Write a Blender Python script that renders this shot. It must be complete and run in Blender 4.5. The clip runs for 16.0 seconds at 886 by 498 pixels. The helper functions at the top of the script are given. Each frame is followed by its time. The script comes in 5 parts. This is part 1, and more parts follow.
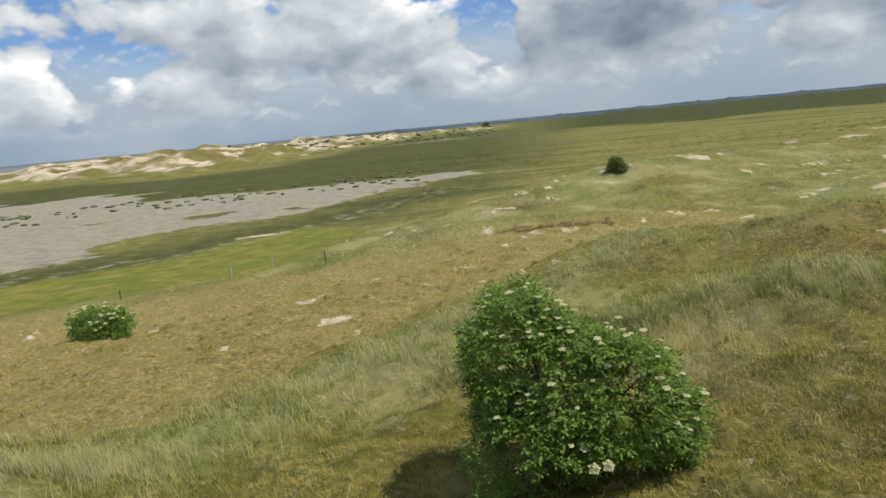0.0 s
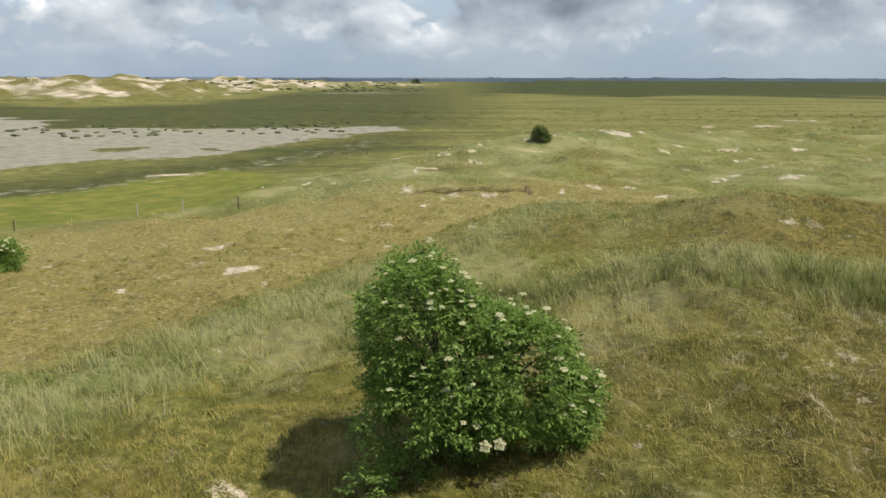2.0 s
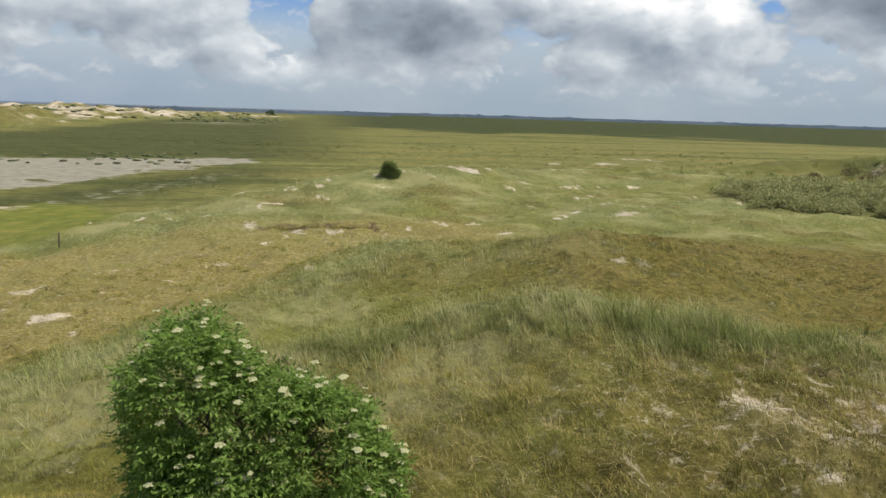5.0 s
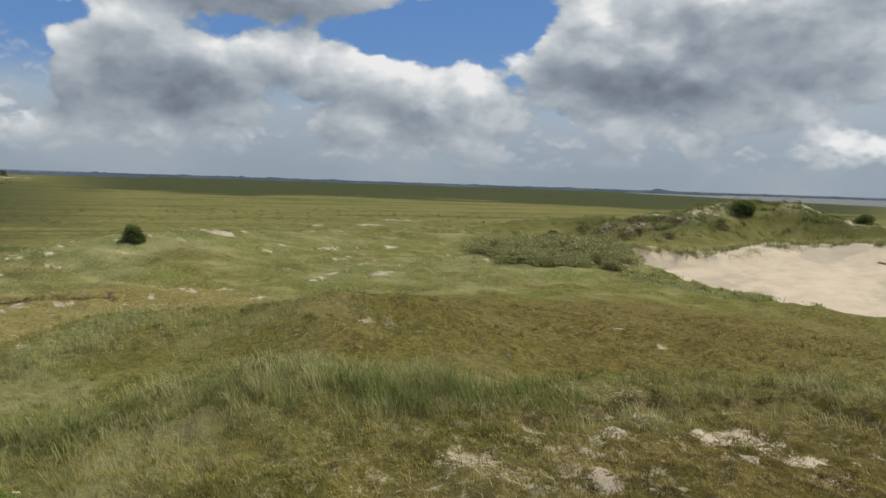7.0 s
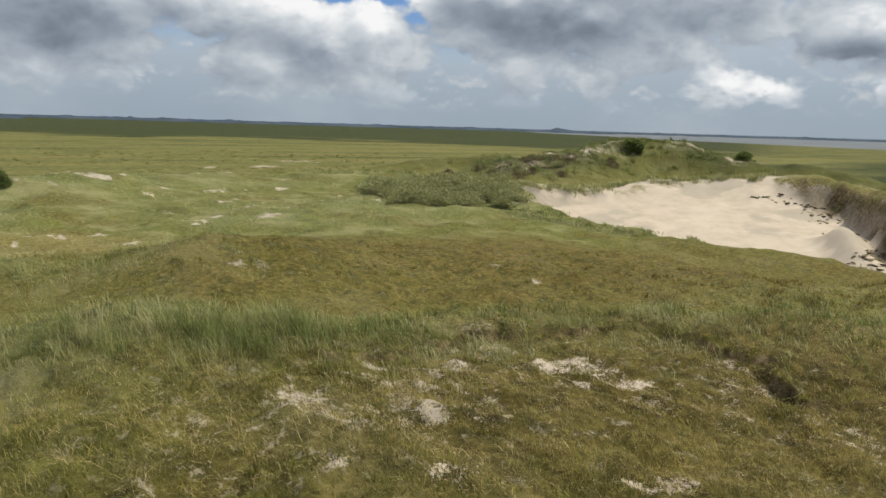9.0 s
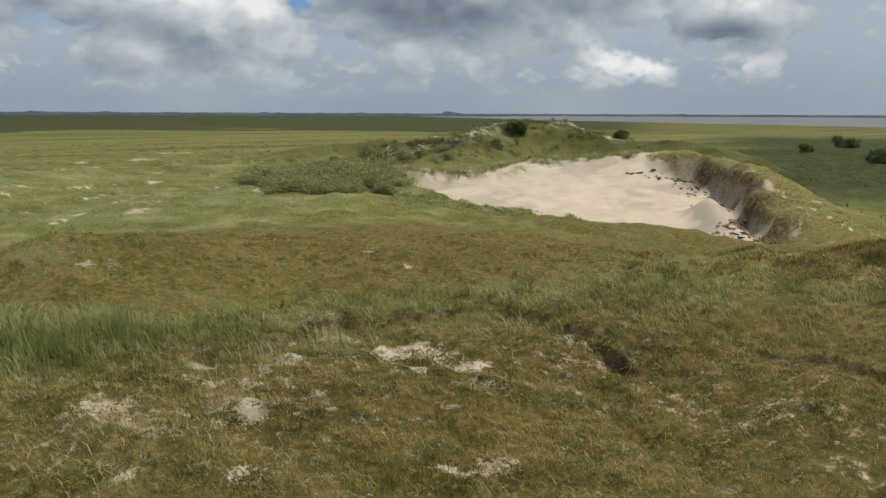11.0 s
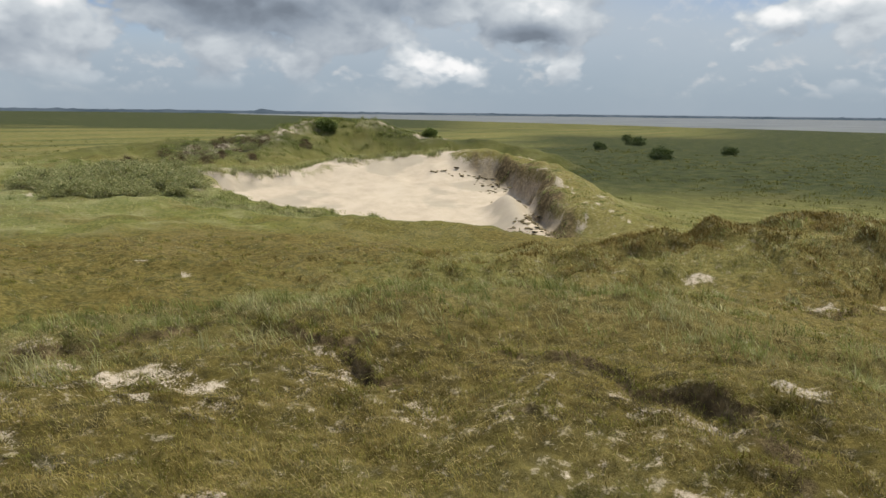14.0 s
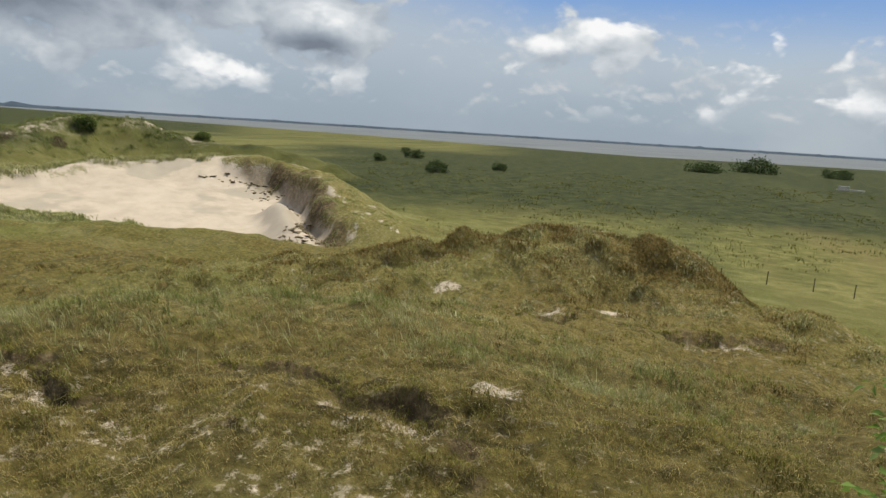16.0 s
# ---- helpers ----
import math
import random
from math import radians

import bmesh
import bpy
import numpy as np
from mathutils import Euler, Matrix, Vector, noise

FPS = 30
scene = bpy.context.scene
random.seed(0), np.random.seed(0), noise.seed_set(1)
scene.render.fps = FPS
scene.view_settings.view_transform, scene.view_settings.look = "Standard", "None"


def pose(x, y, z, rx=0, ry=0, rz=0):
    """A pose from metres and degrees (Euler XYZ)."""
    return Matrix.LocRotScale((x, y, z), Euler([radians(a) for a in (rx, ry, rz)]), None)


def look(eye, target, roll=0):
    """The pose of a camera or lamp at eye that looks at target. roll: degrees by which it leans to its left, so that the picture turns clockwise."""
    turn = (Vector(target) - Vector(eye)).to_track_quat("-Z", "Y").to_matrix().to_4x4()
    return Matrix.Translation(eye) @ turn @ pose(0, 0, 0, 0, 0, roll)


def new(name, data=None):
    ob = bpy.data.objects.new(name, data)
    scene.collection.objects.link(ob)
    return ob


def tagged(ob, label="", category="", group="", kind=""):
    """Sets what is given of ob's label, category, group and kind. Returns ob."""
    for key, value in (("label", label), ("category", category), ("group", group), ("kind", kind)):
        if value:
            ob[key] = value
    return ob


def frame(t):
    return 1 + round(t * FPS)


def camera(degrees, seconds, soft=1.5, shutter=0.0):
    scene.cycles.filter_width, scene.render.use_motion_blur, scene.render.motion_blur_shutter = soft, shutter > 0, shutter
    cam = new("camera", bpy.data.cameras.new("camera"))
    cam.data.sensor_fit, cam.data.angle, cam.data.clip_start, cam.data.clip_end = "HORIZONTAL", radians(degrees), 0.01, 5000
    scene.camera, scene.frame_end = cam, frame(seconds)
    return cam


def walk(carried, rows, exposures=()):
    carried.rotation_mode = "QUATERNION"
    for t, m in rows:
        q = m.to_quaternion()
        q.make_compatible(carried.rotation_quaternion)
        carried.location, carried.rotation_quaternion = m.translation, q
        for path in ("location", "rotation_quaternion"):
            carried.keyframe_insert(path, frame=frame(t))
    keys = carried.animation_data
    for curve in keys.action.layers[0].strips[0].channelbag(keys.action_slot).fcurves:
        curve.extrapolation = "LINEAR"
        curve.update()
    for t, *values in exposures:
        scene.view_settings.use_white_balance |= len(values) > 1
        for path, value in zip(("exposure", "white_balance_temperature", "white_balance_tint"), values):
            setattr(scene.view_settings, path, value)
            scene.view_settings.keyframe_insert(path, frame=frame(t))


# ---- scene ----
# seconds, eye x y z, heading clockwise from +y, tilt, roll
cam = camera(60.07, 16.0)
ROWS = [
    (0.0, -2.524, -0.218, 12.373, -6.38, -9.15, -5.39),
    (0.5, -2.392, 0.269, 12.278, 1.68, -9.97, -2.59),
    (1.0, -2.397, 0.394, 12.236, 4.56, -10.30, -1.67),
    (1.5, -2.490, 0.259, 12.391, 5.05, -11.52, -0.46),
    (2.0, -2.367, 0.281, 12.379, -0.40, -12.61, 0.13),
    (2.5, -2.321, 0.378, 12.511, -3.37, -13.38, -0.66),
    (3.0, -2.343, 0.871, 12.461, -1.82, -13.61, -0.69),
    (3.2, -2.248, 0.981, 12.485, 0.86, -13.65, 0.01),
    (5.3, -1.302, 1.523, 12.494, 14.16, -9.19, 1.46),
    (5.5, -1.158, 1.696, 12.526, 17.23, -8.40, 1.37),
    (6.0, -0.875, 1.590, 12.542, 16.98, -3.89, 2.74),
    (6.5, -0.682, 1.575, 12.514, 21.12, -4.13, 2.17),
    (7.0, -0.459, 1.493, 12.488, 27.48, -4.88, 1.89),
    (7.5, -0.100, 1.504, 12.418, 30.05, -6.38, 1.72),
    (8.0, 0.030, 1.142, 12.486, 31.74, -8.37, 1.76),
    (8.5, 0.315, 1.051, 12.463, 33.15, -8.78, 2.18),
    (9.0, 0.654, 0.999, 12.441, 34.81, -9.08, 1.69),
    (9.5, 0.890, 0.804, 12.452, 34.52, -9.44, 2.61),
    (10.0, 1.179, 0.710, 12.441, 38.28, -9.14, 1.85),
    (10.2, 1.297, 0.655, 12.425, 40.40, -9.22, 2.39),
    (12.3, 2.415, 0.153, 12.494, 43.67, -10.63, -1.45),
    (12.5, 2.436, 0.073, 12.557, 43.59, -10.58, -1.29),
    (13.0, 2.757, 0.013, 12.494, 45.20, -11.17, -0.96),
    (13.5, 3.025, -0.073, 12.519, 49.77, -10.83, 0.26),
    (14.0, 3.348, -0.291, 12.526, 56.10, -10.08, 0.67),
    (14.5, 3.605, -0.509, 12.498, 59.14, -10.92, 1.00),
    (15.0, 3.878, -0.720, 12.566, 64.10, -9.16, 1.72),
    (15.5, 3.935, -1.014, 12.506, 65.71, -8.84, 2.03),
    (16.0, 4.011, -1.322, 12.516, 72.35, -8.77, 3.61),
]
walk(cam, [(t, pose(x, y, z, 90 + tilt, 0, -yaw) @ pose(0, 0, 0, 0, 0, roll)) for t, x, y, z, yaw, tilt, roll in ROWS],
     exposures=[(0, 0.03), (0.5, 0.07), (1.5, 0.14), (3.2, 0.2), (5.3, -0.04), (6.0, -0.26), (7.0, -0.28), (8.5, -0.1), (9.5, -0.17), (10.0, -0.3), (10.2, -0.3), (12.3, -0.14), (13.0, -0.08), (13.5, -0.04), (14.0, -0.06), (14.5, 0.04), (15.0, 0.0), (15.5, -0.2), (16.0, -0.08)])

# ---- world, sun, exposure ----
SUN_AZ, SUN_EL = 100.0, 61.0


def nodes_of(tree):
    def add(kind, **props):
        n = tree.nodes.new(kind)
        for k, v in props.items():
            n.inputs[k].default_value = v
        return n
    return add, tree.links.new


# cumulus banks and blue gaps: bearing, elevation, half width, half height (degrees), more or less cloud
BANKS = [(7, 8.5, 8, 3.4, 0.24), (17, 7.6, 6, 2.0, 0.20), (12, 13.2, 15, 1.5, 0.26), (42, 8.2, 9, 3.2, 0.26), (50, 12.0, 10, 3.0, 0.2), (39, 11.6, 3, 2.0, 0.14), (26, 6.0, 5, 1.3, 0.14),
         (-14, 7.0, 6, 2.2, 0.16), (-24, 8.6, 7, 1.6, 0.16), (-6, 4.6, 5, 1.2, 0.10), (-33, 5.4, 2.2, 1.8, 0.14), (-28, 3.6, 5, 0.9, 0.12), (62, 6.8, 3.6, 1.3, 0.28), (79, 6.6, 1.4, 0.9, 0.20), (98, 3.4, 7, 0.5, 0.12)]
GAPS = [(24, 10.8, 5.5, 1.5, -0.34), (31.5, 11.5, 3.5, 2.0, -0.30), (-1.5, 6.6, 1.7, 2.4, -0.30), (-7, 10.6, 5, 1.2, -0.24), (-27, 6.3, 4, 0.7, -0.24), (-36, 7.4, 4, 0.8, -0.2), (88, 9.6, 16, 1.6, -0.40), (74, 7.6, 7, 1.6, -0.14), (2, 12.2, 4, 1.4, -0.2), (72, 5.2, 4, 2.4, -0.16), (87, 5.4, 6, 2.6, -0.18)]
# banks seen from their shaded side
SHADED = [(8, 6.4, 6, 2.4, 0.50), (10, 12.8, 13, 0.8, 0.40), (42, 6.6, 8, 1.2, 0.44), (54, 8.2, 9, 1.2, 0.2), (8, 5.0, 12, 1.2, 0.26), (-16, 5.0, 10, 0.9, 0.18), (62, 5.6, 3.5, 0.5, 0.40)]
# heads that stand in full sun
BRIGHT = [(2, 10.8, 2.2, 1.2, 0.4), (13, 9.6, 2.6, 1.2, 0.35), (17.5, 8.0, 3.0, 1.2, 0.3), (22.5, 7.2, 2.0, 1.0, 0.3), (38.5, 12.4, 2.4, 1.5, 0.45), (29, 7.2, 3, 1.0, 0.25), (62.5, 7.6, 2.6, 0.8, 0.35), (-14, 6.8, 3, 1.2, 0.3), (-33, 5.6, 1.6, 1.2, 0.25), (-21, 4.4, 3, 0.8, 0.2)]


def build_world():
    world = bpy.data.worlds.new("world")
    scene.world = world
    world.use_nodes = True
    tree = world.node_tree
    tree.nodes.clear()
    add, link = nodes_of(tree)

    def calc(op, a, b=0.0, c=0.0):
        n = add("ShaderNodeMath")
        n.operation = op
        for sock, v in zip(n.inputs, (a, b, c)):
            if isinstance(v, bpy.types.NodeSocket):
                link(v, sock)
            else:
                sock.default_value = v
        return n.outputs[0]

    def step(lo, hi, v):
        n = add("ShaderNodeMapRange")
        n.interpolation_type = "SMOOTHSTEP"
        link(v, n.inputs[0])
        n.inputs[1].default_value, n.inputs[2].default_value = lo, hi
        return n.outputs[0]

    def blend(fac, a, b):
        n = add("ShaderNodeMix")
        n.data_type = "RGBA"
        for sock, v in ((n.inputs[0], fac), (n.inputs[6], a), (n.inputs[7], b)):
            if isinstance(v, bpy.types.NodeSocket):
                link(v, sock)
            else:
                sock.default_value = (*v, 1) if isinstance(v, tuple) else v
        return n.outputs[2]

    def puff(vec, scale, detail=8.0, rough=0.5):
        n = add("ShaderNodeTexNoise", Scale=scale, Detail=detail, Roughness=rough)
        link(vec, n.inputs["Vector"])
        return n.outputs["Fac"]

    way = add("ShaderNodeTexCoord").outputs["Generated"]
    xyz = add("ShaderNodeSeparateXYZ")
    link(way, xyz.inputs[0])
    x, y, z = xyz.outputs
    el = calc("MULTIPLY", calc("ARCSINE", z), 57.2958)
    az = calc("MULTIPLY", calc("ARCTAN2", x, y), 57.2958)
    level = calc("SQRT", calc("ADD", calc("MULTIPLY", x, x), calc("MULTIPLY", y, y)))

    def at(lift, turn=0.0):
        c = add("ShaderNodeCombineXYZ")
        link(calc("ADD", calc("DIVIDE", x, level), turn), c.inputs[0])
        link(calc("DIVIDE", y, level), c.inputs[1])
        link(calc("MULTIPLY", calc("ADD", el, lift), 1.55 / 57.2958), c.inputs[2])
        return c.outputs[0]

    def field(places, lift=0.0):
        total = None
        up = calc("ADD", el, lift)
        for a0, e0, ra, re, amount in places:
            da = calc("MULTIPLY", calc("SUBTRACT", az, a0), 1 / ra)
            de = calc("MULTIPLY", calc("SUBTRACT", up, e0), 1 / re)
            bell = calc("EXPONENT", calc("MULTIPLY", calc("ADD", calc("MULTIPLY", da, da), calc("MULTIPLY", de, de)), -1.0))
            total = calc("MULTIPLY_ADD", bell, amount, total if total is not None else 0.0)
        return total

    def billow(vec, scale, detail, rough=0.5):
        n = add("ShaderNodeTexVoronoi", Scale=scale, Detail=detail, Roughness=rough)
        n.feature, n.normalize = "SMOOTH_F1", True
        n.inputs["Smoothness"].default_value = 0.6
        link(vec, n.inputs["Vector"])
        return calc("SUBTRACT", 1.0, n.outputs["Distance"])

    def warped(vec):
        n = add("ShaderNodeTexNoise", Scale=13.0, Detail=4.0, Roughness=0.55)
        link(vec, n.inputs["Vector"])
        m = add("ShaderNodeVectorMath")
        m.operation = "MULTIPLY_ADD"
        link(n.outputs["Color"], m.inputs[0])
        m.inputs[1].default_value = (0.05, 0.05, 0.05)
        link(vec, m.inputs[2])
        return m.outputs[0]

    def density(lift, turn):
        where = warped(at(lift, turn))
        base = calc("ADD", puff(where, 5.0, 5.0, 0.50), calc("ADD", field(BANKS, lift), field(GAPS, lift)))
        heads = calc("MULTIPLY", calc("SUBTRACT", billow(where, 13.0, 3.0, 0.5), 0.66), 0.95)
        return calc("ADD", base, heads)

    here = at(0.0)
    mass, mass_above = density(0.0, 0.0), density(1.3, 0.02)
    cumulus = step(0.47, 0.555, mass)
    relief = calc("SUBTRACT", mass, mass_above)
    lit = calc("ADD", calc("MULTIPLY", relief, 1.5), 0.66)
    lit = calc("SUBTRACT", lit, calc("MULTIPLY", step(0.56, 0.86, mass), 0.20))
    lit = calc("SUBTRACT", lit, calc("MULTIPLY", calc("SUBTRACT", field(SHADED), field(BRIGHT)), 0.58))
    shade = add("ShaderNodeValToRGB")
    for e, (p, c) in zip([*shade.color_ramp.elements, shade.color_ramp.elements.new(0.3), shade.color_ramp.elements.new(0.55), shade.color_ramp.elements.new(0.8)],
                         [(0.0, (0.20, 0.235, 0.285)), (1.0, (0.94, 0.96, 0.98)), (0.3, (0.305, 0.355, 0.42)), (0.55, (0.45, 0.50, 0.555)), (0.8, (0.67, 0.715, 0.75))]):
        e.position, e.color = p, (*c, 1)
    link(lit, shade.inputs[0])
    low_puffs = warped(at(0.0))
    small = calc("ADD", puff(low_puffs, 11.0, 6.0, 0.52), calc("MULTIPLY", calc("SUBTRACT", billow(low_puffs, 26.0, 2.0), 0.66), 0.5))
    high_puffs = warped(at(0.35))
    small_above = calc("ADD", puff(high_puffs, 11.0, 6.0, 0.52), calc("MULTIPLY", calc("SUBTRACT", billow(high_puffs, 26.0, 2.0), 0.66), 0.5))
    band = calc("MULTIPLY", step(0.8, 2.4, el), calc("SUBTRACT", 1.0, step(6.5, 10.0, el)))
    puffs = calc("MULTIPLY", step(0.50, 0.62, small), band)
    puffs = calc("MULTIPLY", puffs, step(-0.03, 0.13, calc("SUBTRACT", small, small_above)))
    sky = add("ShaderNodeTexSky")
    sky.sky_type, sky.sun_disc = "NISHITA", False
    sky.sun_elevation, sky.sun_rotation = radians(SUN_EL), radians(SUN_AZ)
    sky.dust_density, sky.ozone_density = 0.3, 2.5
    blue = add("ShaderNodeVectorMath")
    blue.operation = "SCALE"
    link(sky.outputs[0], blue.inputs[0])
    blue.inputs["Scale"].default_value = 0.10
    deep = blend(step(1.0, 10.0, el), blue.outputs[0], blend(0.6, blue.outputs[0], (0.085, 0.26, 0.68)))
    thin = puff(here, 3.0, 6.0, 0.5)
    veil_top = calc("ADD", 7.5, calc("MULTIPLY", step(42, 60, az), 5.0))
    veil_top = calc("SUBTRACT", veil_top, calc("MULTIPLY", step(70, 80, az), 1.6))
    rise = calc("DIVIDE", el, veil_top)
    veil = calc("SUBTRACT", 1.0, step(0.45, 1.05, calc("ADD", rise, calc("MULTIPLY", calc("SUBTRACT", thin, 0.5), 0.5))))
    veil_c = blend(step(0.3, 7.0, el), (0.325, 0.405, 0.495), (0.48, 0.545, 0.61))
    veil_c = blend(calc("MULTIPLY", step(-4.0, -20.0, az), calc("SUBTRACT", 0.8, step(2.0, 8.0, el))), veil_c, (0.26, 0.345, 0.48))
    veil_c = blend(calc("MULTIPLY", step(0.45, 0.7, thin), 0.5), veil_c, (0.54, 0.59, 0.63))
    col = blend(calc("MULTIPLY", veil, 0.93), deep, veil_c)
    col = blend(calc("MULTIPLY", puffs, 0.6), col, (0.68, 0.69, 0.70))
    col = blend(calc("MULTIPLY", cumulus, step(1.2, 3.2, el)), col, shade.outputs[0])
    # beyond the last ground: hazy land colour put into the sky below the horizon
    col = blend(step(0.03, -0.04, el), col, (0.20, 0.235, 0.28))
    bg = add("ShaderNodeBackground", Strength=1.0)
    link(col, bg.inputs["Color"])
    link(bg.outputs[0], tree.nodes.new("ShaderNodeOutputWorld").inputs["Surface"])


build_world()
sun_data = bpy.data.lights.new("sun", "SUN")
sun_data.energy, sun_data.angle, sun_data.color = 4.2, radians(0.6), (0.97, 0.94, 0.80)
sun = new("sun", sun_data)
sun.matrix_world = look((0, 0, 0), (-math.sin(radians(SUN_AZ)) * math.cos(radians(SUN_EL)), -math.cos(radians(SUN_AZ)) * math.cos(radians(SUN_EL)), -math.sin(radians(SUN_EL))))

# ---- materials ----
def material(name):
    m = bpy.data.materials.new(name)
    m.use_nodes = True
    m.node_tree.nodes.clear()
    add, link = nodes_of(m.node_tree)
    return m, add, link


def noise_of(add, link, vec, scale, detail=5.0, rough=0.6):
    n = add("ShaderNodeTexNoise", Scale=scale, Detail=detail, Roughness=rough)
    link(vec, n.inputs["Vector"])
    return n.outputs["Fac"]


def ramp_of(add, link, fac, stops):
    n = add("ShaderNodeValToRGB")
    while len(n.color_ramp.elements) < len(stops):
        n.color_ramp.elements.new(0.5)
    for e, (p, c) in zip(n.color_ramp.elements, stops):
        e.position, e.color = p, (*c, 1) if len(c) == 3 else (c[0], c[0], c[0], 1)
    link(fac, n.inputs["Fac"])
    return n.outputs["Color"]


def mix_of(add, link, fac, a, b, blend="MIX"):
    n = add("ShaderNodeMix")
    n.data_type, n.blend_type = "RGBA", blend
    for sock, v in ((n.inputs[0], fac), (n.inputs[6], a), (n.inputs[7], b)):
        if isinstance(v, bpy.types.NodeSocket):
            link(v, sock)
        else:
            sock.default_value = (*v, 1) if isinstance(v, tuple) else v
    return n.outputs[2]


def math_of(add, link, op, a, b=0.0):
    n = add("ShaderNodeMath")
    n.operation = op
    for sock, v in zip(n.inputs, (a, b)):
        if isinstance(v, bpy.types.NodeSocket):
            link(v, sock)
        else:
            sock.default_value = v
    return n.outputs[0]


def ground_material():
    m, add, link = material("dune_ground")
    pos = add("ShaderNodeTexCoord").outputs["Object"]
    layers = {}
    for name in ("cover", "plain", "extra"):
        a = add("ShaderNodeAttribute")
        a.attribute_name = name
        s = add("ShaderNodeSeparateColor")
        link(a.outputs["Color"], s.inputs[0])
        layers[name] = s.outputs
        if name == "cover":
            dry = a.outputs["Alpha"]
        # moss and thatch mask; it also paints the shade between the tufts
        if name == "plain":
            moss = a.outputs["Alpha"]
    sand, heath, marram = layers["cover"]
    marsh, flat, wet = layers["plain"]
    shaded_soil, rush, fleck = layers["extra"]
    broad = noise_of(add, link, pos, 0.05, 5, 0.6)
    mid = noise_of(add, link, pos, 0.45, 6, 0.65)
    fine = noise_of(add, link, pos, 5.0, 6, 0.7)
    grit = noise_of(add, link, pos, 30.0, 4, 0.7)
    # streaks that run across the plain
    stretch = add("ShaderNodeMapping")
    link(pos, stretch.inputs["Vector"])
    stretch.inputs["Rotation"].default_value = (0, 0, radians(32))
    stretch.inputs["Scale"].default_value = (0.004, 0.03, 0.02)
    streak = noise_of(add, link, stretch.outputs[0], 1.0, 6, 0.6)
    lump = noise_of(add, link, pos, 1.6, 5, 0.7)
    turf = ramp_of(add, link, fine, [(0.3, (0.048, 0.044, 0.011)), (0.5, (0.150, 0.146, 0.032)), (0.7, (0.31, 0.272, 0.088))])
    turf = mix_of(add, link, ramp_of(add, link, mid, [(0.4, (0,)), (0.62, (0.8,))]), turf, (0.130, 0.135, 0.030))
    turf = mix_of(add, link, ramp_of(add, link, lump, [(0.52, (0,)), (0.66, (0.65,))]), turf, (0.058, 0.062, 0.015))
    dry_c = ramp_of(add, link, fine, [(0.3, (0.085, 0.066, 0.020)), (0.5, (0.232, 0.182, 0.060)), (0.7, (0.39, 0.310, 0.128))])
    dry_c = mix_of(add, link, ramp_of(add, link, lump, [(0.5, (0,)), (0.66, (0.6,))]), dry_c, (0.135, 0.105, 0.040))
    dry_c = mix_of(add, link, ramp_of(add, link, mid, [(0.5, (0,)), (0.64, (0.5,))]), dry_c, (0.20, 0.18, 0.055))
    heath_c = ramp_of(add, link, fine, [(0.3, (0.044, 0.032, 0.010)), (0.5, (0.142, 0.104, 0.030)), (0.7, (0.26, 0.190, 0.066))])
    heath_c = mix_of(add, link, ramp_of(add, link, mid, [(0.46, (0,)), (0.66, (0.6,))]), heath_c, (0.155, 0.112, 0.028))
    heath_c = mix_of(add, link, ramp_of(add, link, lump, [(0.50, (0,)), (0.60, (0.75,))]), heath_c, (0.062, 0.058, 0.016))
    marram_c = ramp_of(add, link, fine, [(0.3, (0.065, 0.080, 0.022)), (0.55, (0.205, 0.208, 0.082)), (0.75, (0.34, 0.33, 0.155))])
    marram_c = mix_of(add, link, ramp_of(add, link, lump, [(0.5, (0,)), (0.66, (0.6,))]), marram_c, (0.120, 0.132, 0.048))
    marsh_c = ramp_of(add, link, mid, [(0.35, (0.095, 0.092, 0.024)), (0.55, (0.172, 0.160, 0.048)), (0.7, (0.255, 0.222, 0.082))])
    marsh_c = mix_of(add, link, ramp_of(add, link, streak, [(0.48, (0,)), (0.68, (0.32,))]), marsh_c, (0.23, 0.19, 0.060))
    marsh_c = mix_of(add, link, ramp_of(add, link, broad, [(0.5, (0,)), (0.64, (0.5,))]), marsh_c, (0.090, 0.092, 0.026))
    tuft = noise_of(add, link, pos, 0.22, 6, 0.75)
    dark_marsh_c = ramp_of(add, link, tuft, [(0.34, (0.014, 0.019, 0.006)), (0.50, (0.044, 0.052, 0.014)), (0.68, (0.092, 0.092, 0.028))])
    dark_marsh_c = mix_of(add, link, ramp_of(add, link, lump, [(0.52, (0,)), (0.62, (0.5,))]), dark_marsh_c, (0.026, 0.032, 0.011))
    dark_marsh_c = mix_of(add, link, ramp_of(add, link, streak, [(0.54, (0,)), (0.68, (0.30,))]), dark_marsh_c, (0.105, 0.105, 0.034))
    field = noise_of(add, link, stretch.outputs[0], 1.7, 5, 0.55)
    marsh_c = mix_of(add, link, ramp_of(add, link, field, [(0.36, (0.75,)), (0.47, (0,))]), marsh_c, (0.066, 0.075, 0.020))
    marsh_c = mix_of(add, link, ramp_of(add, link, field, [(0.55, (0,)), (0.64, (0.45,))]), marsh_c, (0.22, 0.165, 0.062))
    marsh_c = mix_of(add, link, rush, marsh_c, dark_marsh_c)
    flat_c = ramp_of(add, link, mid, [(0.35, (0.205, 0.182, 0.138)), (0.6, (0.295, 0.265, 0.208))])
    wet_c = ramp_of(add, link, mid, [(0.35, (0.10, 0.118, 0.020)), (0.55, (0.165, 0.165, 0.030)), (0.7, (0.25, 0.195, 0.060))])
    sand_c = ramp_of(add, link, mid, [(0.3, (0.48, 0.385, 0.29)), (0.55, (0.58, 0.475, 0.36)), (0.7, (0.62, 0.515, 0.40))])
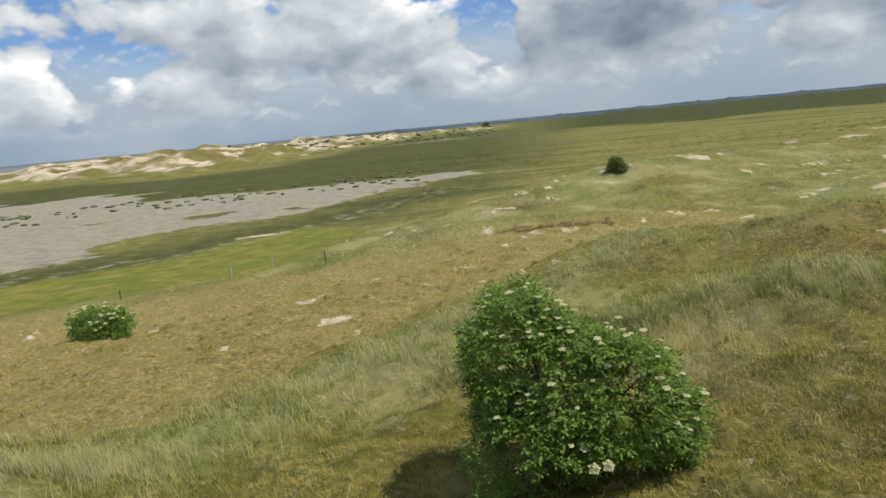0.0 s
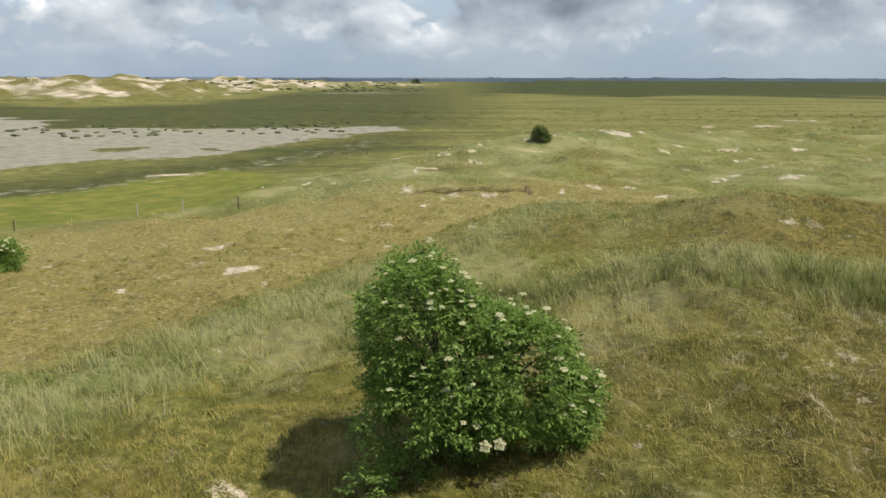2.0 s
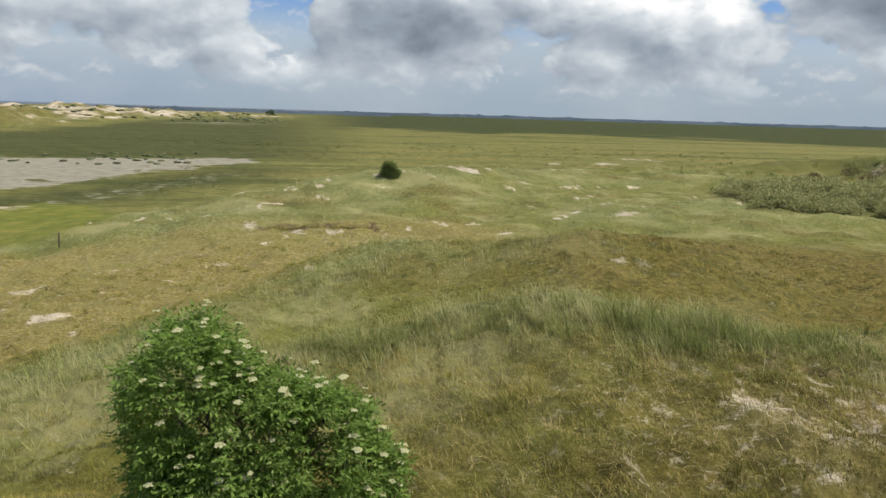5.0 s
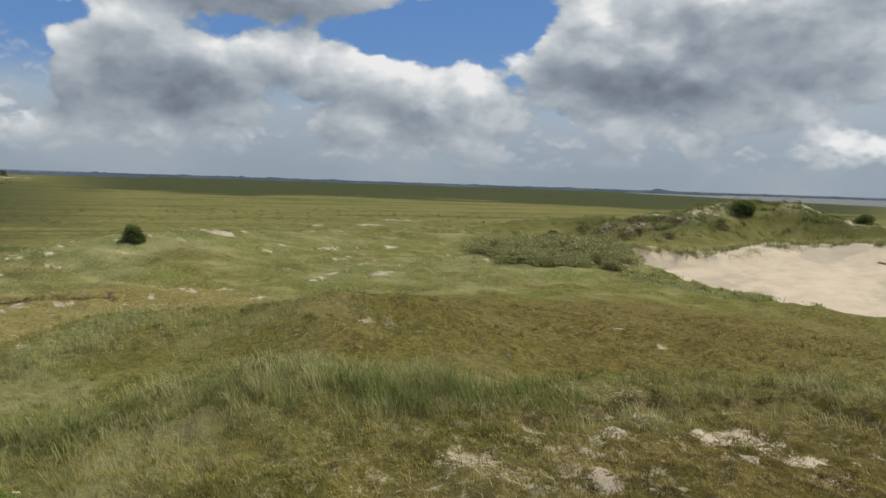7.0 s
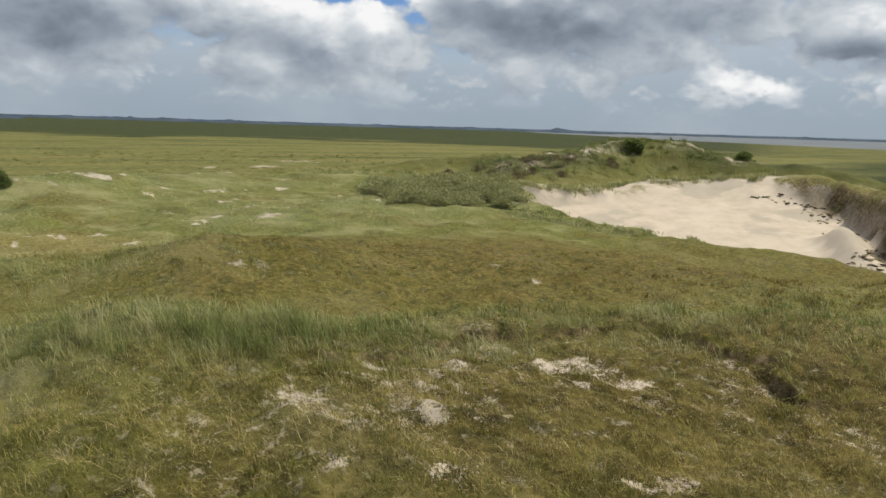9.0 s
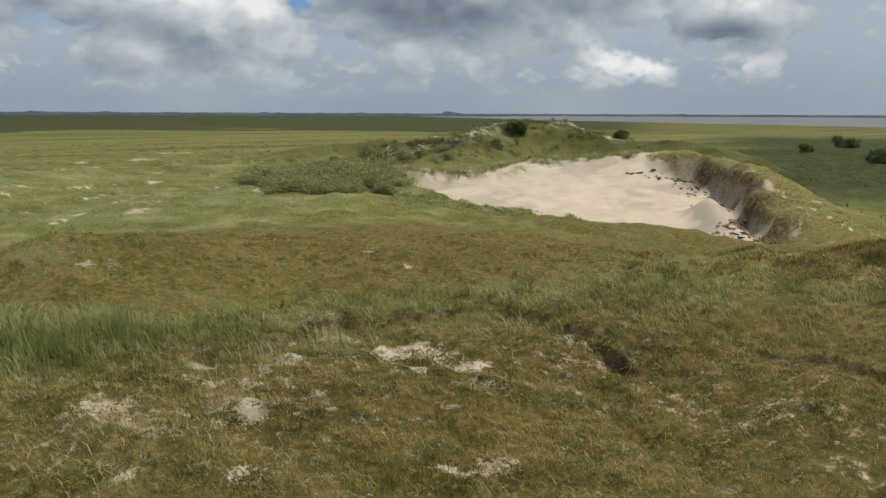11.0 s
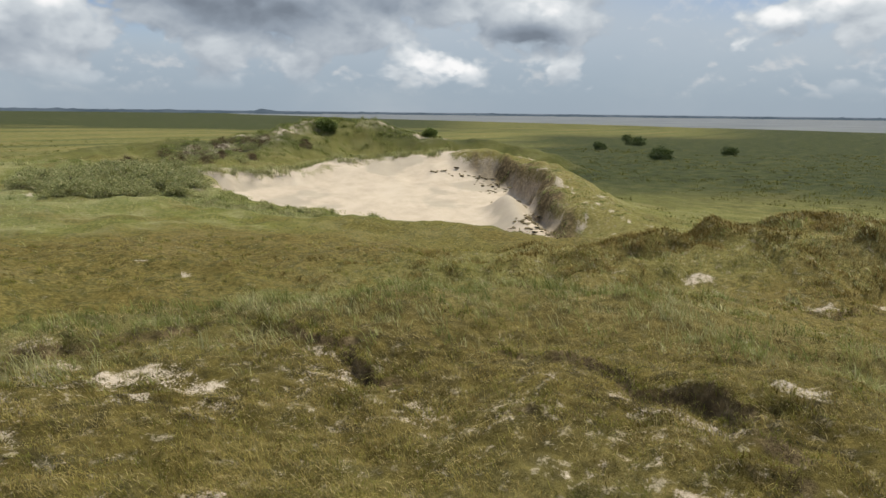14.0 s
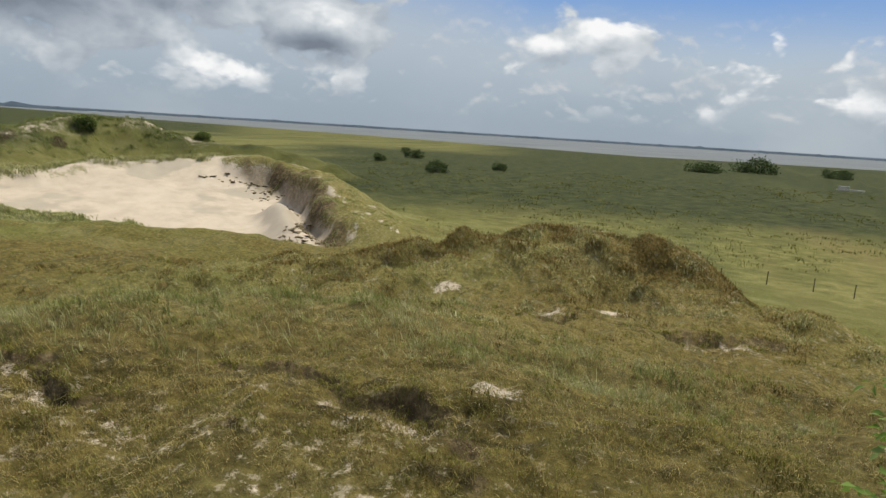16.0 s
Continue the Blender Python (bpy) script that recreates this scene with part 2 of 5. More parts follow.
    sand_c = mix_of(add, link, ramp_of(add, link, grit, [(0.3, (0.25,)), (0.5, (0,))]), sand_c, (0.27, 0.21, 0.15))
    damp = noise_of(add, link, pos, 0.11, 4, 0.5)
    sand_c = mix_of(add, link, ramp_of(add, link, damp, [(0.49, (0,)), (0.54, (0.65,))]), sand_c, (0.385, 0.325, 0.25))
    col = mix_of(add, link, marram, turf, marram_c)
    # the sward changes from one hummock to the next: brown hollows, pale wind-combed crests
    shift = add("ShaderNodeMapping")
    link(pos, shift.inputs["Vector"])
    shift.inputs["Location"].default_value = (61, 17, 0)
    hollow = noise_of(add, link, pos, 0.15, 6, 0.62)
    comb = noise_of(add, link, shift.outputs[0], 0.21, 6, 0.62)
    col = mix_of(add, link, ramp_of(add, link, hollow, [(0.51, (0,)), (0.61, (0.55,))]), col, heath_c)
    col = mix_of(add, link, ramp_of(add, link, comb, [(0.50, (0,)), (0.64, (0.70,))]), col, (0.285, 0.258, 0.115))
    col = mix_of(add, link, ramp_of(add, link, comb, [(0.34, (0.55,)), (0.44, (0,))]), col, (0.070, 0.074, 0.020))
    col = mix_of(add, link, math_of(add, link, "MULTIPLY", dry, 0.85), col, dry_c)
    col = mix_of(add, link, heath, col, heath_c)
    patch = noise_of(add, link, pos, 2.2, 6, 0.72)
    # dark moss colour, with the shade under near grass put into it
    moss_shade_c = ramp_of(add, link, patch, [(0.38, (0.022, 0.017, 0.007)), (0.52, (0.082, 0.062, 0.015)), (0.68, (0.20, 0.150, 0.042))])
    col = mix_of(add, link, moss, col, moss_shade_c)
    col = mix_of(add, link, marsh, col, marsh_c)
    col = mix_of(add, link, wet, col, wet_c)
    fl = noise_of(add, link, pos, 3.2, 5, 0.75)
    col = mix_of(add, link, math_of(add, link, "MULTIPLY", fleck, ramp_of(add, link, fl, [(0.57, (0,)), (0.64, (0.9,))])), col, (0.44, 0.36, 0.24))
    # ragged edges where bare ground meets turf
    ragged = math_of(add, link, "ADD", math_of(add, link, "MULTIPLY", math_of(add, link, "SUBTRACT", fine, 0.5), 0.95), math_of(add, link, "MULTIPLY", math_of(add, link, "SUBTRACT", grit, 0.5), 1.3))
    ragged = math_of(add, link, "ADD", ragged, math_of(add, link, "MULTIPLY", math_of(add, link, "SUBTRACT", lump, 0.5), 0.9))
    edge = math_of(add, link, "MULTIPLY", math_of(add, link, "SUBTRACT", math_of(add, link, "ADD", sand, ragged), 0.24), 5.5)
    bare = add("ShaderNodeClamp")
    link(edge, bare.inputs[0])
    patchy = math_of(add, link, "ADD", math_of(add, link, "MULTIPLY", mid, 0.9), math_of(add, link, "MULTIPLY", broad, 0.3))
    fedge = math_of(add, link, "MULTIPLY", math_of(add, link, "SUBTRACT", math_of(add, link, "ADD", flat, patchy), 1.05), 5.0)
    fbare = add("ShaderNodeClamp")
    link(fedge, fbare.inputs[0])
    col = mix_of(add, link, fbare.outputs[0], col, flat_c)
    col = mix_of(add, link, bare.outputs[0], col, sand_c)
    # dark soil colour, deepened to paint the shade under overhanging turf
    shaded_soil_c = ramp_of(add, link, patch, [(0.35, (0.050, 0.036, 0.018)), (0.5, (0.12, 0.085, 0.042)), (0.68, (0.30, 0.22, 0.115))])
    col = mix_of(add, link, shaded_soil, col, shaded_soil_c)
    bsdf = add("ShaderNodeBsdfPrincipled", Roughness=0.95)
    bsdf.inputs["Specular IOR Level"].default_value = 0.1
    link(col, bsdf.inputs["Base Color"])
    bump = add("ShaderNodeBump", Strength=0.8, Distance=0.10)
    smoother = math_of(add, link, "SUBTRACT", 1.0, math_of(add, link, "MULTIPLY", bare.outputs[0], 0.8))
    link(smoother, bump.inputs["Strength"])
    link(fine, bump.inputs["Height"])
    link(bump.outputs[0], bsdf.inputs["Normal"])
    link(bsdf.outputs[0], add("ShaderNodeOutputMaterial").inputs["Surface"])
    return m


def leafy_material(name, dark, light, through_light=0.3, rough=0.6, old=None, old_share=0.0, gloss=0.25, tinted=False, soft=0.0):
    m, add, link = material(name)
    geo = add("ShaderNodeNewGeometry")
    rnd = geo.outputs["Random Per Island"]
    if tinted:
        t = add("ShaderNodeAttribute")
        t.attribute_name = "tint"
        rnd = math_of(add, link, "ADD", math_of(add, link, "MULTIPLY", rnd, 0.35), math_of(add, link, "MULTIPLY", t.outputs["Fac"], 0.65))
        col = ramp_of(add, link, rnd, [(0.15, dark), (0.6, light), (0.85, old)])
        old = None
    else:
        col = ramp_of(add, link, rnd, [(0.0, dark), (1.0, light)])
    if old:
        pick = math_of(add, link, "FRACT", math_of(add, link, "MULTIPLY", rnd, 37.7))
        col = mix_of(add, link, math_of(add, link, "LESS_THAN", pick, old_share), col, old)
    pos = add("ShaderNodeTexCoord").outputs["Object"]
    grain = noise_of(add, link, pos, 1.3, 4)
    col = mix_of(add, link, 0.4, col, ramp_of(add, link, grain, [(0.3, (0.5,)), (0.7, (1.0,))]), "MULTIPLY")
    bsdf = add("ShaderNodeBsdfPrincipled", Roughness=rough)
    bsdf.inputs["Specular IOR Level"].default_value = gloss
    link(col, bsdf.inputs["Base Color"])
    if soft:
        # thin blades scatter light like the sward as a whole
        tip = add("ShaderNodeVectorMath")
        tip.operation = "MULTIPLY_ADD"
        link(geo.outputs["Normal"], tip.inputs[0])
        tip.inputs[1].default_value = (1 - soft,) * 3
        tip.inputs[2].default_value = (0, 0, soft)
        unit = add("ShaderNodeVectorMath")
        unit.operation = "NORMALIZE"
        link(tip.outputs[0], unit.inputs[0])
        link(unit.outputs[0], bsdf.inputs["Normal"])
    tr = add("ShaderNodeBsdfTranslucent")
    link(mix_of(add, link, 0.25, col, (light[0] * 1.3, light[1] * 1.3, light[2] * 0.7)), tr.inputs["Color"])
    mix = add("ShaderNodeMixShader")
    mix.inputs[0].default_value = through_light
    link(bsdf.outputs[0], mix.inputs[1])
    link(tr.outputs[0], mix.inputs[2])
    link(mix.outputs[0], add("ShaderNodeOutputMaterial").inputs["Surface"])
    return m


def plain_material(name, a, b, scale=8.0, rough=0.85, bump=0.3):
    m, add, link = material(name)
    pos = add("ShaderNodeTexCoord").outputs["Object"]
    n = noise_of(add, link, pos, scale, 6, 0.65)
    col = ramp_of(add, link, n, [(0.3, a), (0.7, b)])
    bsdf = add("ShaderNodeBsdfPrincipled", Roughness=rough)
    bsdf.inputs["Specular IOR Level"].default_value = 0.2
    link(col, bsdf.inputs["Base Color"])
    bm = add("ShaderNodeBump", Strength=bump, Distance=0.02)
    link(n, bm.inputs["Height"])
    link(bm.outputs[0], bsdf.inputs["Normal"])
    link(bsdf.outputs[0], add("ShaderNodeOutputMaterial").inputs["Surface"])
    return m


GROUND = ground_material()
ELDER_LEAF = leafy_material("elder_leaf", (0.115, 0.185, 0.038), (0.265, 0.385, 0.09), 0.40, 0.6, (0.27, 0.34, 0.11), 0.14, gloss=0.08)
SHRUB_LEAF = leafy_material("shrub_leaf", (0.10, 0.135, 0.042), (0.22, 0.26, 0.09), 0.4, 0.6, gloss=0.08)
MARSH_LEAF = leafy_material("marsh_shrub_leaf", (0.045, 0.066, 0.024), (0.10, 0.13, 0.048), 0.3, 0.6, gloss=0.08)
THICKET_LEAF = leafy_material("thicket_leaf", (0.15, 0.17, 0.06), (0.40, 0.39, 0.18), 0.3, 0.6, (0.42, 0.38, 0.2), 0.2, gloss=0.08, soft=0.4)
DRY_TWIG = leafy_material("dry_twig", (0.10, 0.065, 0.035), (0.20, 0.14, 0.08), 0.1, 0.8)
MARRAM = leafy_material("marram_blade", (0.115, 0.135, 0.034), (0.270, 0.290, 0.090), 0.3, 0.6, (0.44, 0.40, 0.20), gloss=0.1, tinted=True, soft=0.6)
TURF = leafy_material("turf_blade", (0.062, 0.064, 0.012), (0.232, 0.218, 0.041), 0.3, 0.65, (0.46, 0.36, 0.12), gloss=0.1, tinted=True, soft=0.55)
HEATH = leafy_material("heath_sprig", (0.050, 0.040, 0.011), (0.165, 0.116, 0.030), 0.2, 0.8, (0.33, 0.238, 0.088), gloss=0.05, tinted=True, soft=0.6)
BARK = plain_material("bark", (0.07, 0.055, 0.04), (0.17, 0.14, 0.11), 20)
PETAL = leafy_material("elder_flower", (0.42, 0.41, 0.20), (0.64, 0.61, 0.38), 0.3, 0.7, gloss=0.05)
STRAW = leafy_material("lying_straw", (0.20, 0.15, 0.055), (0.56, 0.45, 0.21), 0.2, 0.7, gloss=0.1)
POST_DARK = plain_material("weathered_post", (0.06, 0.048, 0.036), (0.15, 0.12, 0.09), 12)
POST_PALE = plain_material("pale_post", (0.33, 0.30, 0.25), (0.5, 0.47, 0.41), 12)
PALE_WOOD = plain_material("bleached_wood", (0.42, 0.38, 0.31), (0.6, 0.56, 0.48), 10)

# ---- the lie of the land ----
def lattice(ix, iy, seed):
    h = (ix.astype(np.int64) * 374761393 + iy.astype(np.int64) * 668265263 + seed * 1442695041) & 0x7FFFFFFF
    h = ((h ^ (h >> 13)) * 1274126177) & 0x7FFFFFFF
    return ((h ^ (h >> 16)) & 0xFFFF) / 65535.0


def value_noise(x, y, seed=0):
    fx, fy = np.floor(x), np.floor(y)
    u, v = x - fx, y - fy
    u, v = u * u * (3 - 2 * u), v * v * (3 - 2 * v)
    a, b = lattice(fx, fy, seed), lattice(fx + 1, fy, seed)
    c, d = lattice(fx, fy + 1, seed), lattice(fx + 1, fy + 1, seed)
    return (a + (b - a) * u) * (1 - v) + (c + (d - c) * u) * v


def fbm(x, y, size, octaves=4, seed=0):
    """Noise of about -0.5 to 0.5 with features of that size in metres."""
    x, y = np.asarray(x, float) / size, np.asarray(y, float) / size
    total, amp, norm = 0.0, 1.0, 0.0
    for k in range(octaves):
        total = total + amp * (value_noise(x + 17.3 * k, y - 9.1 * k, seed + k) - 0.5)
        norm += amp
        amp *= 0.5
        x, y = 0.8 * x * 2 - 0.6 * y * 2, 0.6 * x * 2 + 0.8 * y * 2
    return total / norm * 1.6


def smooth(a, b, v):
    s = np.clip((v - a) / (b - a), 0, 1)
    return s * s * (3 - 2 * s)


def along(x, y, line):
    """Distance to a polyline, the values carried along it at the nearest place, and the side (positive: left of its course)."""
    best = np.full(np.shape(x), 1e9)
    val, side = np.zeros(np.shape(x)), np.zeros(np.shape(x))
    for (x0, y0, v0), (x1, y1, v1) in zip(line[:-1], line[1:]):
        dx, dy = x1 - x0, y1 - y0
        s = np.clip(((x - x0) * dx + (y - y0) * dy) / (dx * dx + dy * dy), 0, 1)
        d = np.hypot(x - x0 - s * dx, y - y0 - s * dy)
        near = d < best
        best = np.where(near, d, best)
        val = np.where(near, v0 + s * (v1 - v0), val)
        side = np.where(near, np.sign(dx * (y - y0) - dy * (x - x0)), side)
    return best, val, side


def pull(z, x, y, line, width, far_width=None, power=2.0):
    """Draws the ground to the heights along a crest or a hollow; far_width holds on the left of its course."""
    d, v, side = along(x, y, line)
    w = np.where(side > 0, far_width or width, width)
    k = np.exp(-(d / w) ** power)
    return z + k * (v - z)


def inside(x, y, poly, soft):
    """1 inside a polygon, 0 outside, with a soft edge."""
    hit = np.zeros(np.shape(x), bool)
    n = len(poly)
    for i in range(n):
        (x0, y0), (x1, y1) = poly[i], poly[(i + 1) % n]
        if y0 == y1:
            continue
        hit ^= ((y0 > y) != (y1 > y)) & (x < (x1 - x0) * (y - y0) / (y1 - y0) + x0)
    d, _, _ = along(x, y, [(px, py, 0) for px, py in (*poly, poly[0])])
    return smooth(-soft, soft, np.where(hit, d, -d))


VIEW_DUNE = [(-7, -3, 10.6), (-3, -0.5, 10.9), (-1, 0.6, 10.95), (1.5, -0.3, 10.9), (4.5, -2.2, 10.9), (8, -6, 10.4)]
SHELF = [(-16, 4, 7.6), (-9, 8.5, 7.2), (-2.2, 9.5, 7.5), (5, 10.5, 8.4), (10, 10, 7.9), (13.3, 6.5, 7.55), (14.7, 2, 8.35), (16, -7, 8.2)]
RIDGE_NEAR = [(-4.5, 19, 6.3), (-1.0, 17.2, 7.65), (1.4, 17.2, 8.2), (3.4, 16.5, 8.75), (5.6, 15.5, 8.45), (8.4, 15.4, 8.1), (11.5, 14.8, 7.95), (14, 14, 7.9), (16.5, 11.9, 8.0), (19, 10.6, 7.9), (21.4, 9.4, 7.8), (21.8, 6.5, 7.75), (21.2, 3.5, 7.6), (21.6, 0.8, 7.2), (21.5, -3, 6.9)]
RIDGE_LEFT = [(-12.5, 10, 7.9), (-10, 12.5, 6.8), (-9.7, 14.3, 6.4), (-9, 16.8, 6), (-8.1, 20.4, 5.5), (-6.3, 25.5, 5.2), (-2.2, 30.6, 5.6), (3.1, 35.5, 6.6)]
HILL_MID = [(2.8, 33.2, 6.7), (6.3, 33.6, 7.3), (9.3, 33, 7.65), (13, 32.6, 7.45), (17, 33, 6.8), (20.5, 33.5, 6.1)]
HEATH_HOLLOW = [(8, 24.5, 6.0), (17.5, 27, 5.35), (25.5, 26.5, 5.4), (30, 21, 5.9), (36, 16.5, 5.5), (45, 16, 4.8)]
HOLLOW_LEFT = [(-24, 13, 3.6), (-16, 20, 3.7), (-12.5, 26, 3.8), (-7, 35, 4.1)]
SLACK = [(-40, 38, 2.2), (-25, 40, 2.5), (-12, 42, 3.4), (-3, 47, 4.1), (6, 53, 4.9)]
TREE_HILL = [(-9, 66, 4.2), (0, 72, 5.9), (7, 77, 6.9), (18, 86, 6.7), (30, 92, 5.9)]
THICKET_HILL = [(48, 95, 6.0), (54, 88, 6.0), (60, 80, 5.6), (63, 75, 5.2)]
BLOW_RIM = [(61.5, 73.5, 5.4), (70.2, 69, 5.1), (78, 68, 6.0), (86, 64.5, 6.6), (91.5, 58.5, 7.3), (90.3, 51.8, 7.7), (87, 42, 7.0), (78.5, 36, 6.0), (72.3, 31.6, 5.0), (63.5, 25, 3.5)]
BANK = [(58, 79, 5.6), (54, 72, 5.8), (54, 67, 6.1), (52.5, 62, 5.1)]
BLOW_LIP = [(48, 57, 4.2), (51, 50.5, 3.4), (55.5, 43.5, 2.4), (59.4, 37.2, 1.5), (63, 28, 1.2)]
APPROACH = [(40, 50, 4.5), (44, 46, 4.2), (45.5, 36, 3.6), (48, 29.4, 3.2), (51.5, 22.8, 2.6), (54, 16, 3.0)]
TALUS = [(64.8, 30.6, 1.9), (70, 35.6, 2.7), (75.5, 40, 3.9)]
BLOW_BOWL = [(60.5, 72), (55.5, 63), (53.5, 56), (55, 51), (58.3, 45), (61, 38), (63.6, 27.8), (71.3, 33.4), (77.6, 37.6), (84.2, 43.4), (88, 51), (89, 57), (85, 62), (77.5, 65.3), (69.5, 66.6)]
MOUND_LEFT = [(78, 126, 5.2), (86, 123, 6.3), (92, 120, 7.2), (97, 116.5, 7.8), (103, 112, 6.6)]
KNOLLS = [(141, 96, 6.0), (146, 91.5, 6.5), (149, 87, 6.8), (152, 81, 5.4), (155, 74, 4.0)]
MOUND_FAR = [(92, 108, 5.4), (103, 113, 7.0), (115, 115, 8.6), (124, 116.5, 10.2), (131, 115, 11.0), (138, 108, 10.8), (143, 99, 7.2)]
HILL_RIGHT = [(34.5, 12.6, 6.0), (37.6, 10.8, 6.7), (40.3, 8.2, 7.9), (41.4, 5, 8.6), (42.3, 2, 8.5), (41.6, -0.8, 7.4), (39.5, -3.6, 5.9), (36, -7, 5.4), (30, -11, 5.2), (24, -14, 5.6)]
SIDE_SLOPE = [(25, 6, 6.9), (29, 2, 6.3), (32, 3.3, 5.9), (33.5, -1.5, 5.3)]


def shore(az):
    """How far off the tidal water begins, by bearing."""
    return np.interp(az, [-180, -120, -60, -34, -26, -20, 20, 37, 42, 50, 60, 72, 86, 101, 130, 180], [900, 1100, 1500, 1600, 1750, 9000, 9000, 5200, 2600, 1500, 1150, 900, 740, 900, 900, 900])


def sea_front(az):
    """How far off the dunes along the sea begin, by bearing."""
    return np.interp(az, [-40, -31, -26, -18, -14, -9, -3, 5], [430, 420, 330, 400, 480, 800, 900, 1000])


def height(x, y):
    x, y = np.asarray(x, float), np.asarray(y, float)
    u = x * math.sin(radians(35)) + y * math.cos(radians(35))
    v = x * math.cos(radians(35)) - y * math.sin(radians(35))
    z = 0.3 + 5.0 * np.exp(-(np.abs(v) / 50) ** 2.2) * np.where(u > 0, np.exp(-(np.abs(u) / 185) ** 4), np.exp(-(u / 60) ** 2))
    r = np.hypot(x, y)
    z = pull(z, x, y, SLACK, 11)
    z = pull(z, x, y, HOLLOW_LEFT, 8)
    z = pull(z, x, y, SIDE_SLOPE, 8)
    z = pull(z, x, y, HEATH_HOLLOW, 6)
    z = pull(z, x, y, TREE_HILL, 11)
    z = pull(z, x, y, THICKET_HILL, 9)
    z = pull(z, x, y, MOUND_LEFT, 8)
    z = pull(z, x, y, KNOLLS, 6)
    z = pull(z, x, y, MOUND_FAR, 12)
    z = pull(z, x, y, HILL_RIGHT, 5.5, 4.5)
    z = pull(z, x, y, SHELF, 8, power=3)
    z = pull(z, x, y, HILL_MID, 7, 5)
    z = pull(z, x, y, RIDGE_LEFT, 7, 4)
    z = pull(z, x, y, RIDGE_NEAR, 3.0, 3.6)
    z = pull(z, x, y, VIEW_DUNE, 3.6, power=2.4)
    z = pull(z, x, y, APPROACH, 8)
    z = pull(z, x, y, BLOW_RIM, 7)
    z = pull(z, x, y, BLOW_LIP, 4)
    z = pull(z, x, y, BANK, 4.5)
    bowl = inside(x + 2.6 * fbm(x, y, 6, 3, 81), y + 2.6 * fbm(x, y, 6, 3, 82), BLOW_BOWL, 0.9)
    up = np.maximum(0, (x - 62) * 0.75 + (y - 42) * 0.66 - 2)
    floor_z = 1.0 + 0.145 * up + 0.008 * np.maximum(0, up - 14) ** 2
    z = z + bowl * (np.minimum(floor_z, z + 0.3) - z)
    z = pull(z, x, y, TALUS, 1.9)
    # far dunes towards the sea
    az = np.degrees(np.arctan2(x, y))
    start = sea_front(az)
    far = smooth(start, start * 1.25, r) * (1 - smooth(1150, 1500, r)) * smooth(-36, -33, az) * (1 - smooth(-10, 5, az))
    z = z + far * (9 * np.clip(fbm(x, y, 75, 3, 3) + 0.30, 0, 1) * smooth(1.0, 1.8, r / start) + 11 * np.clip(fbm(x, y, 32, 4, 4) + 0.12, 0, 1))
    # hummocks
    dune = smooth(0.6, 3.0, z) * (1 - bowl * 0.9)
    z = z + dune * (0.40 * fbm(x, y, 6, 3, 11) + 0.30 * fbm(x, y, 1.6, 3, 12) + 0.17 * fbm(x, y, 0.5, 2, 18) * (1 - smooth(22, 34, r))) * smooth(3, 9, r)
    z = z + dune * (0.42 * fbm(x, y, 3.2, 3, 19) + 0.35 * np.abs(fbm(x, y, 7, 3, 20))) * smooth(34, 50, r) * (1 - smooth(150, 200, r))
    rough = 1.7 * np.exp(-(along(x, y, HILL_RIGHT)[0] / 8) ** 2) + 0.8 * np.exp(-(along(x, y, HEATH_HOLLOW)[0] / 9) ** 2) + 1.5 * np.exp(-(along(x, y, MOUND_FAR)[0] / 20) ** 2) + 1.2 * np.exp(-(along(x, y, BLOW_RIM[5:])[0] / 7) ** 2) * (1 - bowl)
    z = z + rough * (0.5 * fbm(x, y, 2.2, 3, 16) + 0.5 * fbm(x, y, 9, 2, 17))
    z = z + 0.25 * fbm(x, y, 30, 3, 14) * smooth(60, 140, r) + 0.12 * fbm(x, y, 1.5, 2, 15) * smooth(60, 90, r)
    # the shores sink under the water
    z = z - 1.6 * smooth(-20, 40, r - shore(az))
    return z

# ---- ground ----
FLAT_POLY = [(-170, 230), (-133, 236), (-99, 187), (-73, 184), (-53, 186), (-34, 197), (-17, 196), (-27, 150), (-39, 127), (-51, 115), (-57, 100), (-62, 80), (-110, 60), (-190, 120)]
WET_POLY = [(-60, 66), (-42, 79), (-38, 91), (-33, 101), (-26, 96), (-20, 84), (-17, 66), (-20, 58.5), (-27, 57.5), (-34, 56), (-55, 48)]
SLACK_POLY = [(-60, 40), (-34, 52), (-24, 53), (-18, 54), (-12, 57), (-9, 63), (0, 60), (6, 56), (12, 52), (9, 42), (1, 36), (-6, 31), (-12, 22), (-20, 20), (-40, 20)]
HEATH_POLY = [(4, 30), (9, 39), (20, 46), (30, 39), (42, 41), (50, 44), (56, 33), (62, 22), (56, 8), (47, 14), (36, 18), (26, 20), (17, 21), (9, 25)]
HILLB_POLY = [(40, 20), (60, 18), (63, 4), (56, -6), (44, -10), (36, -4), (40, 5)]
